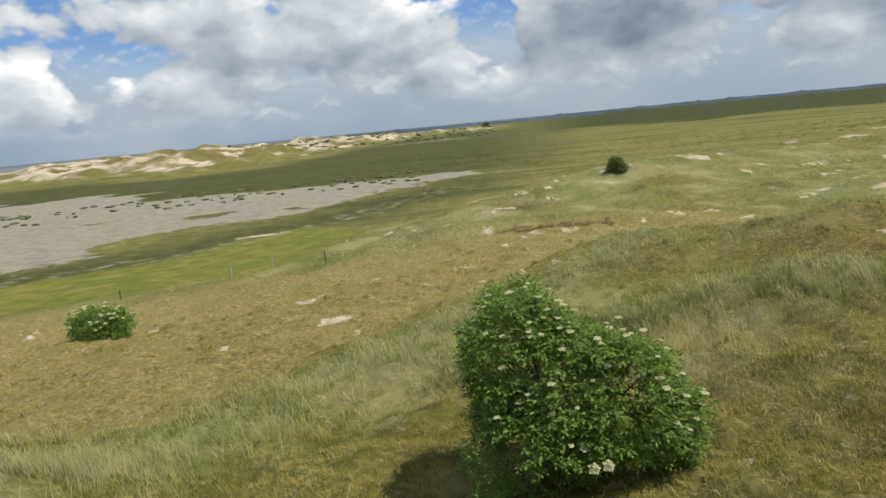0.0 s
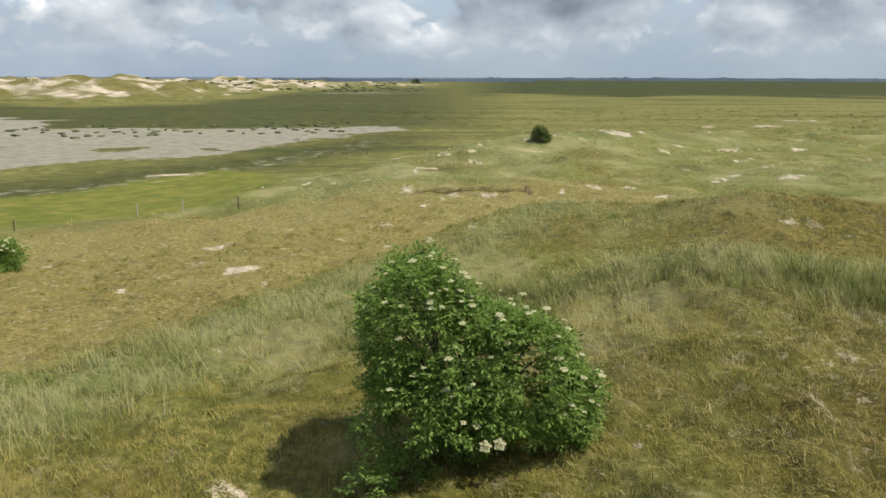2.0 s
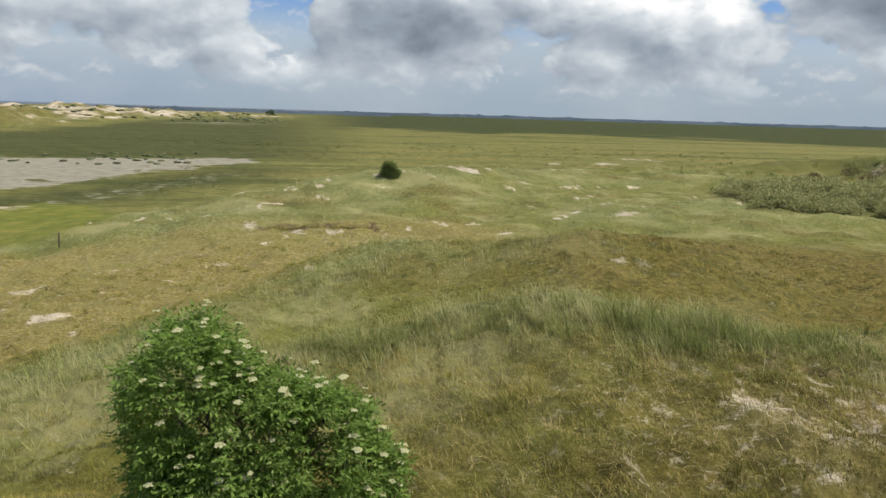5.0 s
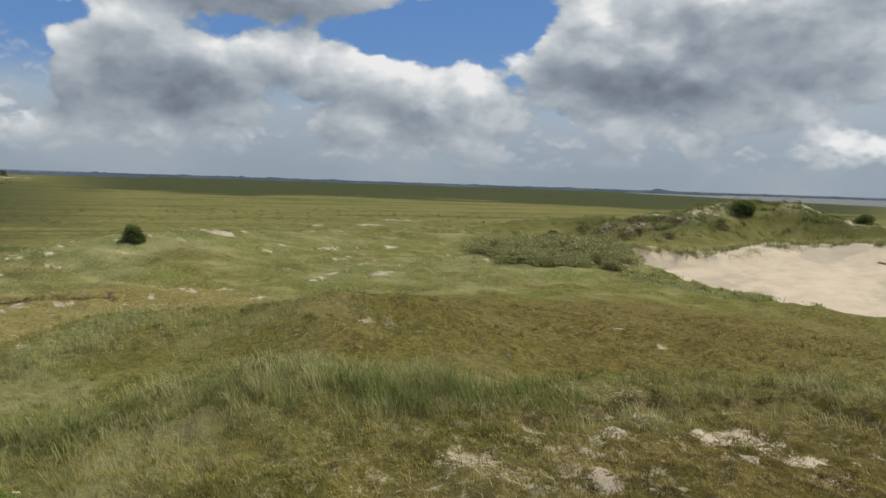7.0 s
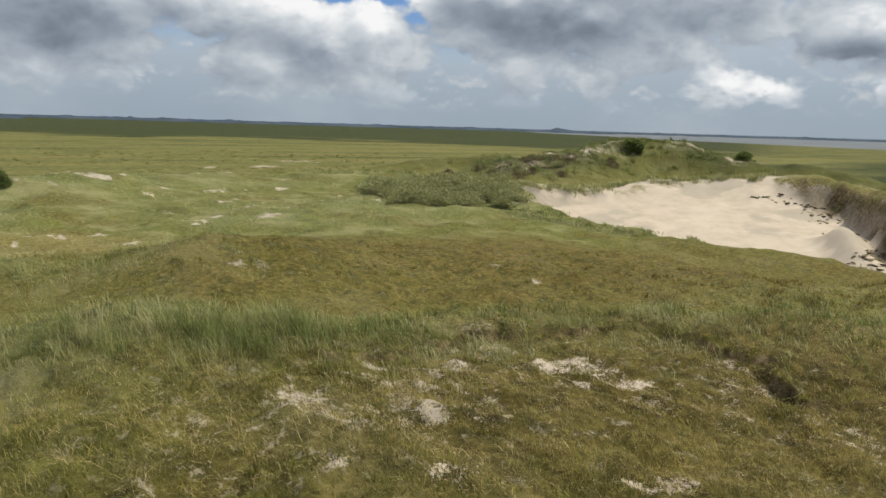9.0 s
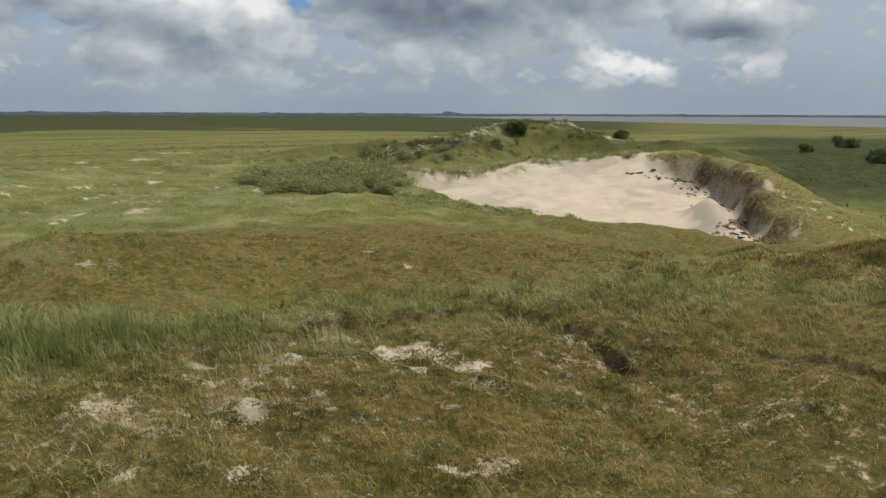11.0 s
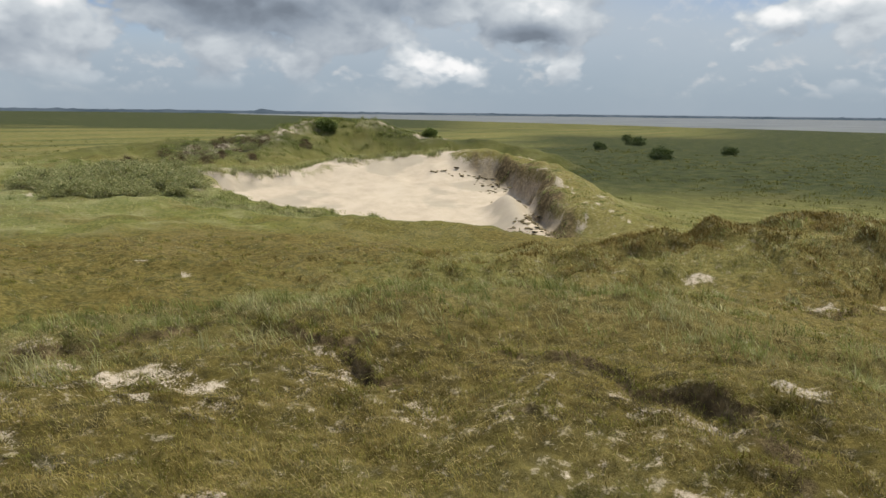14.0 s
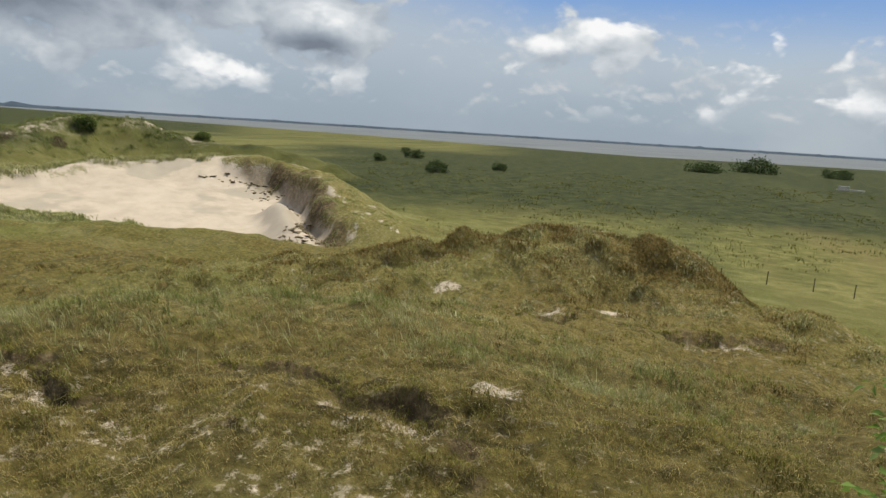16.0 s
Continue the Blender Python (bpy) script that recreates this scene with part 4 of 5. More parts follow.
def grow_grass():
    rng = np.random.default_rng(5)
    total = {"turf": [], "marram": [], "heath": []}
    for n, r0, r1, power, size in ((58000, 3.5, 17, 0.9, 1.0), (46000, 15, 45, 0.9, 1.8), (14000, 42, 120, 0.8, 2.8)):
        x, y = scatter(rng, n, r0, r1, power)
        z, low = eroded(x, y, height(x, y))
        sand, heath, marram, marsh, flat, wet, low, rush, fleck, dry, moss = cover(x, y, z, low)
        keep = (rng.uniform(0, 1, n) > sand * 1.7) & (marsh < 0.6) & (flat < 0.4) & (wet < 0.3) & (low < 0.15)
        tint_dry = dry
        keep &= rng.uniform(0, 1, n) < 0.22 + 1.8 * (fbm(x, y, 0.8, 3, 61) + 0.26)
        pick = rng.uniform(0, 1, n)
        kind = np.where(pick < marram * 0.9, 1, np.where(pick < marram * 0.9 + heath * 0.75, 2, 0))
        # blades are darkened too where the moss-and-shade mask is strong
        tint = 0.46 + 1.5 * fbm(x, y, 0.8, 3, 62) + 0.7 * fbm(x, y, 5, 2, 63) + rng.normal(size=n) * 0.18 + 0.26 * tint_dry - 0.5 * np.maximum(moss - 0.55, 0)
        bearing = np.degrees(np.arctan2(x, y))
        tint = tint + 0.5 * fbm(x, y, 14, 3, 67) + 0.12 * smooth(14, -4, bearing) - 0.05 * smooth(5, 30, bearing) * (np.hypot(x, y) < 30) + 0.4 * np.exp(-(along(x, y, BLOW_RIM[6:])[0] / 7) ** 2) + 0.15 * np.exp(-(along(x, y, HILL_RIGHT)[0] / 8) ** 2)
        for key, code in (("turf", 0), ("marram", 1), ("heath", 2)):
            k = keep & (kind == code)
            total[key].append((x[k], y[k], np.full(k.sum(), size), tint[k] + (0.18 if code == 1 else 0.0)))
    for key, tall, wide, lean, mat, loose, label in (("turf", 0.15, 0.007, 1.05, TURF, 0.07, "short yellow-green dune turf with dry straws"),
                                                     ("marram", 0.45, 0.008, 0.95, MARRAM, 0.05, "tall grey-green marram grass leaning in the wind"),
                                                     ("heath", 0.11, 0.010, 0.9, HEATH, 0.07, "low brown heath and dry moss tufts")):
        x, y, s, tint = (np.concatenate(v) for v in zip(*total[key]))
        clump = 0.75 + 1.1 * np.clip(fbm(x, y, 1.3, 2, 64) + 0.2, 0, 1)
        blades(key + "_grass", x, y, tall * clump * (1.15 - 0.15 * s) * rng.uniform(0.7, 1.2, len(x)), wide * s * 1.1, lean, tint, mat, label, rng, 5, loose)
    # single tussocks, dark, green or dry, all over the slopes
    x, y = scatter(rng, 2400, 7, 48, 0.9)
    z, low = eroded(x, y, height(x, y))
    c = cover(x, y, z, low)
    k = (c[0] < 0.3) & (c[3] < 0.5) & (c[6] < 0.2)
    x, y = x[k], y[k]
    far = np.clip(np.hypot(x, y) / 20, 0.7, 2.5)
    blades("tussocks", x, y, rng.uniform(0.14, 0.30, len(x)), 0.010 * far, 1.2, rng.uniform(0.1, 0.95, len(x)), TURF, "scattered dark and dry grass tussocks", rng, 18, 0.09)
    # dead straws that lie on the thin turf of the shelf
    x, y = scatter(rng, 24000, 6, 24, 1.0)
    k = (np.degrees(np.arctan2(x, y)) > -12)
    x, y = x[k], y[k]
    z, low = eroded(x, y, height(x, y))
    k = (low < 0.2) & (rng.uniform(0, 1, len(x)) < 0.55 + 1.2 * fbm(x, y, 1.2, 2, 65))
    x, y = x[k], y[k]
    blades("dead_straw", x, y, rng.uniform(0.08, 0.2, len(x)), np.full(len(x), 0.009), 1.6, np.zeros(len(x)), STRAW, "dead tan straws lying on the turf", rng, 5, 0.08)
    # grass that hangs over the eroded edges
    x, y = [], []
    for line in SCARS:
        for (x0, y0, a0), (x1, y1, a1) in zip(line[:-1], line[1:]):
            n = int(math.hypot(x1 - x0, y1 - y0) * 12)
            for i in range(n):
                t = rng.uniform()
                h = math.hypot(x1 - x0, y1 - y0)
                off = rng.uniform(-0.02, 0.22)
                x.append(x0 + t * (x1 - x0) - (y1 - y0) / h * off)
                y.append(y0 + t * (y1 - y0) + (x1 - x0) / h * off)
    x, y = np.array(x), np.array(y)
    blades("edge_grass", x, y, rng.uniform(0.10, 0.22, len(x)), 0.008 * np.clip(np.hypot(x, y) / 12, 1, 3), 1.1, rng.uniform(0.25, 0.8, len(x)), TURF, "grass hanging over the eroded edges", rng, 12, 0.07, (-0.7, -0.1))
    # rushes on the flat marsh
    a = np.radians(np.concatenate([rng.uniform(62, 108, 2600), rng.uniform(-12, 45, 1500)]))
    r = np.concatenate([rng.uniform(72, 290, 2600), rng.uniform(105, 330, 1500)])
    x, y = r * np.sin(a), r * np.cos(a)
    z = height(x, y)
    k = (z < 2.2) & (fbm(x, y, 25, 3, 66) > -0.12)
    x, y, r = x[k], y[k], r[k]
    blades("marsh_rushes", x, y, rng.uniform(0.25, 0.55, len(x)), 0.05 * r / 100 + 0.03, 0.7, rng.uniform(-0.3, 0.45, len(x)), TURF, "dark rush tussocks on the salt marsh", rng, 7, 0.35)
    # clumps along the blowout's rim and lip and on the rough hill
    x, y, s, c = [], [], [], []
    for line, n, w, tall in ((BLOW_RIM[:5], 120, 1.5, 0.85), (BLOW_RIM[5:], 200, 3.0, 0.18), (BLOW_LIP, 380, 1.5, 0.32), (HILL_RIGHT[:8], 130, 4.5, 0.24), (MOUND_FAR, 520, 7, 0.8), (THICKET_HILL, 160, 7, 0.5)):
        for i in range(n):
            k = int(rng.integers(len(line) - 1))
            t = rng.uniform()
            (x0, y0, _), (x1, y1, _) = line[k], line[k + 1]
            x.append(x0 + t * (x1 - x0) + rng.normal() * w)
            y.append(y0 + t * (y1 - y0) + rng.normal() * w)
            s.append(tall * rng.uniform(0.6, 1.3))
            c.append(0.15 if line is MOUND_FAR else 1.1 if line[0] == HILL_RIGHT[0] else 0.95 if w < 3 else 0.6)
    x, y, s, c = np.array(x), np.array(y), np.array(s), np.array(c)
    out = inside(x, y, BLOW_BOWL, 0.5) < 0.35
    x, y, s, c = x[out], y[out], s[out], c[out]
    blades("marram_tufts", x, y, s, np.full(len(x), 0.055), 1.0, c + 0.25 * rng.normal(size=len(x)), MARRAM, "clumps of marram grass along the blowout's rim", rng, 30, 0.2)


    # brown heather hummocks on the rough hill and the blowout's back
    x, y = [], []
    for line_, n, w in ((HILL_RIGHT[:7], 1500, 3.2), (HEATH_HOLLOW[3:], 350, 3.5)):
        for i in range(n):
            k = int(rng.integers(len(line_) - 1))
            t = rng.uniform()
            (x0, y0, _), (x1, y1, _) = line_[k], line_[k + 1]
            x.append(x0 + t * (x1 - x0) + rng.normal() * w - 1.0)
            y.append(y0 + t * (y1 - y0) + rng.normal() * w)
    x, y = np.array(x), np.array(y)
    k = fbm(x, y, 1.6, 3, 78) > -0.08
    x, y = x[k], y[k]
    blades("heather_hummocks", x, y, rng.uniform(0.12, 0.34, len(x)), np.full(len(x), 0.026), 1.2, rng.uniform(0.3, 1.1, len(x)), HEATH, "brown heather hummocks on the rough dune", rng, 22, 0.16)


grow_grass()


# ---- bushes ----
def part(name, bm_or_mesh, mat, parent, label=""):
    if isinstance(bm_or_mesh, bmesh.types.BMesh):
        me = bpy.data.meshes.new(name)
        bm_or_mesh.to_mesh(me)
        bm_or_mesh.free()
    else:
        me = bm_or_mesh
    if not me.materials:
        me.materials.append(mat)
    ob = new(name, me)
    ob.parent = parent
    return tagged(ob, label) if label else ob


def tube(bm, pts, radii, sides=6):
    rings = []
    for i, p in enumerate(pts):
        d = (pts[min(i + 1, len(pts) - 1)] - pts[max(i - 1, 0)]).normalized()
        a = d.orthogonal().normalized()
        b = d.cross(a)
        rings.append([bm.verts.new(p + (a * math.cos(2 * math.pi * k / sides) + b * math.sin(2 * math.pi * k / sides)) * radii[i]) for k in range(sides)])
    for r0, r1 in zip(rings[:-1], rings[1:]):
        for k in range(sides):
            bm.faces.new((r0[k], r0[(k + 1) % sides], r1[(k + 1) % sides], r1[k]))


def leaf_mesh(name, places, ways, length, width, rng):
    """Folded, pointed leaves: four triangles each, at places, growing along ways."""
    n = len(places)
    ways = ways / np.linalg.norm(ways, axis=1, keepdims=True)
    side = np.cross(ways, rng.normal(size=(n, 3)) + np.array([0, 0, 1.5]))
    side /= np.linalg.norm(side, axis=1, keepdims=True) + 1e-9
    up = np.cross(side, ways)
    L = (length * rng.uniform(0.6, 1.25, n))[:, None]
    W = (width * rng.uniform(0.7, 1.2, n))[:, None]
    v = np.empty((n, 5, 3))
    v[:, 0] = places
    v[:, 1] = places + ways * L * 0.45 + side * W * 0.5 + up * W * 0.18
    v[:, 2] = places + ways * L * 0.5
    v[:, 3] = places + ways * L * 0.45 - side * W * 0.5 + up * W * 0.18
    v[:, 4] = places + ways * L - up * L * 0.15
    b = np.arange(n)[:, None] * 5
    tris = np.concatenate([b + np.array([[0, 1, 2]]), b + np.array([[0, 2, 3]]), b + np.array([[1, 4, 2]]), b + np.array([[2, 4, 3]])])
    return mesh_from(name, v.reshape(-1, 3), None, tris)


def crown_points(rng, lobes, clumps, leaves, spread):
    """Leaf places in clumps that sit on the outer part of a set of ellipsoid lobes."""
    lobes = np.array(lobes, float)
    weight = lobes[:, 3] * lobes[:, 4] + lobes[:, 4] * lobes[:, 5]
    pts, ways = [], []
    tries = 0
    while len(pts) < clumps and tries < clumps * 30:
        tries += 1
        c = lobes[rng.choice(len(lobes), p=weight / weight.sum())]
        d = rng.normal(size=3)
        d /= np.linalg.norm(d)
        p = c[:3] + d * c[3:] * rng.uniform(0.72, 1.0)
        if p[2] < 0.05 or any((((p - o[:3]) / o[3:]) ** 2).sum() < 0.45 for o in lobes):
            continue
        pts.append((p, d))
    P_, W_, centres = [], [], []
    for p, d in pts:
        k = int(leaves * rng.uniform(0.6, 1.4))
        o = rng.normal(size=(k, 3)) * spread * np.array([1, 1, 0.75])
        P_.append(p + o)
        W_.append(o / spread + d * 0.9 + np.array([0, 0, 0.15]) + rng.normal(size=(k, 3)) * 0.5)
        centres.append((p, d))
    return np.concatenate(P_), np.concatenate(W_), centres


def stems(rng, targets, count, thick):
    bm = bmesh.new()
    for i in range(count):
        p, d = targets[int(rng.integers(len(targets)))]
        a = Vector((rng.uniform(-0.15, 0.15), rng.uniform(-0.15, 0.15), -0.12)) * 1.2
        b = Vector(p)
        m1 = a.lerp(b, 0.35) + Vector((rng.normal() * 0.06, rng.normal() * 0.06, 0.12 * b.z))
        m2 = a.lerp(b, 0.7) + Vector((rng.normal() * 0.06, rng.normal() * 0.06, 0.10 * b.z))
        tube(bm, [a, m1, m2, b], [thick, thick * 0.75, thick * 0.5, thick * 0.2], 5)
    return bm


def umbel_mesh(name, rng):
    """A flat flower head with a knobbly, frayed edge, on a short stalk."""
    bm = bmesh.new()
    rings, n = 4, 22
    mid = bm.verts.new((0, 0, 0.022))
    last = None
    for k in range(1, rings + 1):
        ring = []
        for i in range(n):
            a = 2 * math.pi * i / n
            r = 0.062 * k / rings * (1 + 0.16 * math.sin(5 * a + 1) + rng.normal() * 0.10)
            ring.append(bm.verts.new((r * math.cos(a), r * math.sin(a), 0.022 - 3.2 * r * r + rng.normal() * 0.006)))
        for i in range(n):
            j = (i + 1) % n
            if last is None:
                bm.faces.new((mid, ring[i], ring[j]))
            else:
                bm.faces.new((last[i], ring[i], ring[j], last[j]))
        last = ring
    me = bpy.data.meshes.new(name)
    bm.to_mesh(me)
    bm.free()
    return me


def pinnate_leaves(name, rng, clumps, each, size):
    """Compound leaves, each of three pairs of leaflets and one at the tip, in domed clumps."""
    pts, ways = [], []
    for p, d in clumps:
        for _ in range(int(each * rng.uniform(0.7, 1.3))):
            o = rng.normal(size=3)
            o = o / np.linalg.norm(o) + d * 0.7 + np.array([0, 0, 0.35])
            o /= np.linalg.norm(o)
            base = p + o * size * rng.uniform(0.5, 1.15) * np.array([1, 1, 0.8])
            rachis = o + rng.normal(size=3) * 0.45 + np.array([0, 0, -0.25])
            rachis /= np.linalg.norm(rachis)
            side = np.cross(rachis, np.array([0, 0, 1.0]) + rng.normal(size=3) * 0.3)
            side /= np.linalg.norm(side) + 1e-9
            for k in range(3):
                q = base + rachis * 0.055 * (k + 0.4)
                for sgn in (-1, 1):
                    pts.append(q)
                    ways.append(side * sgn + rachis * 0.55 + np.array([0, 0, -0.12]))
            pts.append(base + rachis * 0.17)
            ways.append(rachis + np.array([0, 0, -0.2]))
    return leaf_mesh(name, np.array(pts), np.array(ways), 0.078, 0.034, rng)


def bush(name, place, lobes, clumps, leaves, spread, leaf, mat, seed, label, category, stem_count=14, thick=0.03, flowers=0, flower_side=None, group="", sink=0.05):
    rng = np.random.default_rng(seed)
    top = tagged(new(name), label, category, group)
    pts, ways, centres = crown_points(rng, lobes, clumps, leaves, spread)
    if leaf:
        me = leaf_mesh("crown", pts, ways, leaf[0], leaf[1], rng)
    else:
        me = pinnate_leaves("crown", rng, centres, leaves, spread)
    part("crown", me, mat, top)
    for _ in range(stem_count):
        part("stem", stems(rng, centres, 1, thick), BARK, top, "thin grey-brown woody stem")
    if flowers:
        heads = [umbel_mesh("flower_head", rng) for _ in range(3)]
        for h in heads:
            h.materials.append(PETAL)
        side = Vector(flower_side).normalized() if flower_side else Vector((0, 0, 1))
        ranked = sorted(centres, key=lambda c: -(min(Vector(c[1]).dot(side), 0.55) + rng.uniform(0, 0.6)))
        for i in range(min(flowers, len(ranked))):
            p, d = Vector(ranked[i][0]), Vector(ranked[i][1])
            ob = part("flower_head", heads[i % 3], PETAL, top, "flat cream-white flower head" if i == 0 else "")
            tilt = (Vector((0, 0, 1)) * 1.6 + d * 0.5).normalized().to_track_quat("Z", "Y")
            ob.matrix_basis = Matrix.LocRotScale(p + d * spread * 1.3 + Vector((0, 0, spread * 0.7)), tilt, Vector((1, 1, 1)) * rng.uniform(0.5, 0.95) * (2.2 if spread > 0.2 else 1.0))
    x, y = place
    top.location = (x, y, float(ground_z(x, y)[0]) - sink)
    return top


# the elder in front of the view dune
bush("elder_bush", (-2.10, 10.0), [(-0.66, 0.05, 1.80, 0.66, 0.74, 0.92), (-0.20, -0.05, 1.25, 0.92, 0.88, 1.02), (0.66, 0.0, 1.10, 0.74, 0.82, 0.84), (-0.52, -0.40, 0.72, 0.84, 0.60, 0.62), (1.22, -0.05, 0.72, 0.40, 0.52, 0.62)],
     330, 26, 0.175, None, ELDER_LEAF, 21, "dense green elder bush with cream-white flower heads on the dune slope", "bush", 30, 0.026, 135, (0.75, -0.25, 0.75))
for p0 in ((0.20, -1.0, 0.58), (0.38, -0.98, 0.60)):
    head = part("flower_head", bpy.data.meshes["flower_head"], PETAL, bpy.data.objects["elder_bush"], "broad white flower head low on the bush")
    head.matrix_basis = Matrix.LocRotScale(Vector(p0), Vector((0.1, -0.8, 0.7)).to_track_quat("Z", "Y"), Vector((1.25, 1.25, 1.25)))
bush("elder_shoot", (-3.35, 9.0), [(0, 0, 0.25, 0.26, 0.26, 0.28)], 12, 12, 0.10, None, ELDER_LEAF, 22, "low young elder shoot beside the elder bush", "bush", 6, 0.012)
bush("elder_bush", (-26.0, 38.2), [(0, 0, 0.7, 1.5, 1.2, 0.85), (0.7, 0, 0.6, 1.0, 1.0, 0.7)], 150, 60, 0.22, (0.16, 0.09), ELDER_LEAF, 23, "small round elder bush with white flower heads in the heath hollow", "bush", 12, 0.03, 40, (0, -0.6, 0.8))

ROUND = [(0, 0, 0.55, 0.5, 0.5, 0.5), (0.25, 0, 0.45, 0.4, 0.4, 0.4), (-0.3, 0.1, 0.4, 0.4, 0.4, 0.36)]


def uneven(seed, w, h):
    """Lobes of an uneven, wind-shaped shrub: broad at the foot, with heads of different height."""
    r = random.Random(seed)
    out = [(0, 0, 0.26 * h, 0.50 * w, 0.44 * w, 0.28 * h)]
    for i in range(8):
        a = r.uniform(0, 2 * math.pi)
        d, k = r.uniform(0.08, 0.40) * w, r.uniform(0.13, 0.25)
        out.append((d * math.cos(a), d * math.sin(a), r.uniform(0.34, 0.80) * h * (1 - 0.5 * d / w), k * w, k * w, k * 1.1 * h))
    return out


def scaled(lobes, w, h):
    return [(a * w, b * w, c * h, d * w, e * w, f * h) for a, b, c, d, e, f in lobes]


LONE = "dark green round shrub alone "
bush("lone_shrub", (6.3, 73.6), uneven(31, 1.75, 1.5), 80, 50, 0.15, (0.16, 0.085), SHRUB_LEAF, 31, LONE + "on the grassy dune crest", "shrub", 10, 0.04)
bush("lone_shrub", (124.2, 110.4), uneven(35, 3.9, 2.5), 70, 44, 0.28, (0.38, 0.22), SHRUB_LEAF, 32, LONE + "on top of the far dune", "shrub", 10, 0.06)
bush("lone_shrub", (142.5, 97.0), uneven(33, 3.6, 2.0), 60, 40, 0.28, (0.38, 0.22), SHRUB_LEAF, 33, LONE + "at the foot of the far dune", "shrub", 8, 0.06)
for i, (x, y, w, h) in enumerate([(261.8, 106.8, 5, 3.4), (310.6, 111.6, 9, 4.6), (216.9, 69.5, 7, 3.8), (256, 60.5, 5, 3.0), (399.1, -7.1, 18, 4.5), (442.6, -33.2, 22, 8.5), (445, -72, 14, 5), (-52, 1150, 13, 9)]):
    bush("marsh_shrub", (x, y), uneven(60 + i, 0.95 * w, 0.95 * h), 60, 36, 0.065 * w, (0.05 * w + 0.1, 0.03 * w + 0.05), MARSH_LEAF, 40 + i, "dark green shrub on the flat salt marsh", "shrub", 6, 0.08, group="shrubs on the marsh")


# ---- fence posts ----
def post(place, tall, mat, label, seed):
    rng = random.Random(seed)
    bm = bmesh.new()
    tube(bm, [Vector((0, 0, -0.3)), Vector((0.005, 0, tall * 0.5)), Vector((0.0, 0.01, tall - 0.03)), Vector((0, 0.01, tall))], [0.05, 0.048, 0.045, 0.024], 9)
    bmesh.ops.contextual_create(bm, geom=[e for e in bm.edges if e.is_boundary])
    me = bpy.data.meshes.new("fence_post")
    bm.to_mesh(me)
    bm.free()
    me.materials.append(mat)
    ob = new("fence_post", me)
    x, y = place
    ob.matrix_basis = pose(x, y, float(ground_z(x, y)[0]), rng.uniform(-4, 4), rng.uniform(-4, 4), rng.uniform(0, 360))
    return tagged(ob, label, "fence post", "fence posts")


for i, p in enumerate([(72.7, -4.5), (74.8, -8.3), (74.6, -12.0), (73.3, -14.9)]):
    post(p, 1.15, POST_DARK, "dark weathered wooden fence post at the dune foot", i)
for i, (p, tall, mat) in enumerate([((-25.9, 57.3), 1.15, POST_PALE), ((-18.0, 56.5), 1.0, POST_DARK), ((-32.8, 52.8), 0.8, POST_DARK), ((-22.4, 57.2), 0.9, POST_PALE)]):
    post(p, tall, mat, "pale wooden fence post at the edge of the wet meadow" if mat is POST_PALE else "dark wooden fence post at the edge of the heath", 10 + i)
bush("elder_bush", (7.78, -2.70), [(0, 0, 1.75, 0.32, 0.32, 0.36), (0.1, -0.12, 1.2, 0.42, 0.42, 0.6)], 34, 16, 0.13, None, ELDER_LEAF, 24, "green elder bush on the slope of the view dune", "bush", 12, 0.02)


# ---- thicket and dry brush ----
def thicket():
    rng = random.Random(8)
    kinds = []
    for k in range(4):
        r = np.random.default_rng(70 + k)
        pts, ways, centres = crown_points(r, [(0, 0, 0.4, 0.75, 0.75, 0.5), (0.3, 0.2, 0.35, 0.6, 0.6, 0.42)], 26, 14, 0.16)
        leaves = leaf_mesh("crown", pts, ways, 0.22, 0.10, r)
        leaves.materials.append(THICKET_LEAF)
        kinds.append((leaves, stems(r, centres, 5, 0.02)))
    meshes = []
    for leaves, bm in kinds:
        me = bpy.data.meshes.new("trunk")
        bm.to_mesh(me)
        bm.free()
        me.materials.append(BARK)
        meshes.append((leaves, me))
    poly = [(44, 82), (49, 82), (57, 80), (61.5, 76.5), (56.5, 68), (52.5, 60.5), (48, 58.5), (43, 60), (38.5, 63), (39.5, 71)]
    put = 0
    while put < 250:
        x, y = rng.uniform(38, 62), rng.uniform(58, 83)
        if inside(np.array([x]), np.array([y]), poly, 0.5)[0] < 0.5:
            continue
        leaves, me = meshes[put % 4]
        top = tagged(new("thicket_shrub"), "low grey-green shrub in a dense thicket on the dune", "shrub", "shrubs of the thicket")
        part("crown", leaves, THICKET_LEAF, top)
        part("trunk", me, BARK, top)
        s = rng.uniform(0.75, 1.35)
        top.matrix_basis = pose(x, y, float(ground_z(x, y)[0]) - 0.05, 0, 0, rng.uniform(0, 360)) @ Matrix.Diagonal((s, s, s * rng.uniform(0.65, 1.05), 1))
        put += 1
    spots = [(rng.gauss(84, 6), rng.gauss(99, 4)) for _ in range(16)] + [(rng.gauss(100, 6), rng.gauss(106, 3)) for _ in range(14)]
    for i, (x, y) in enumerate(spots):
        r = np.random.default_rng(90 + i)
        w = rng.uniform(1.2, 2.4)
        bush("dry_shrub", (x, y), scaled(ROUND, w, w * 0.6), 26, 26, 0.2, (0.3, 0.06), DRY_TWIG if i % 3 else THICKET_LEAF, 90 + i, "brown half-dead shrub at the foot of the far dune", "shrub", 5, 0.03, group="dry shrubs")


thicket()


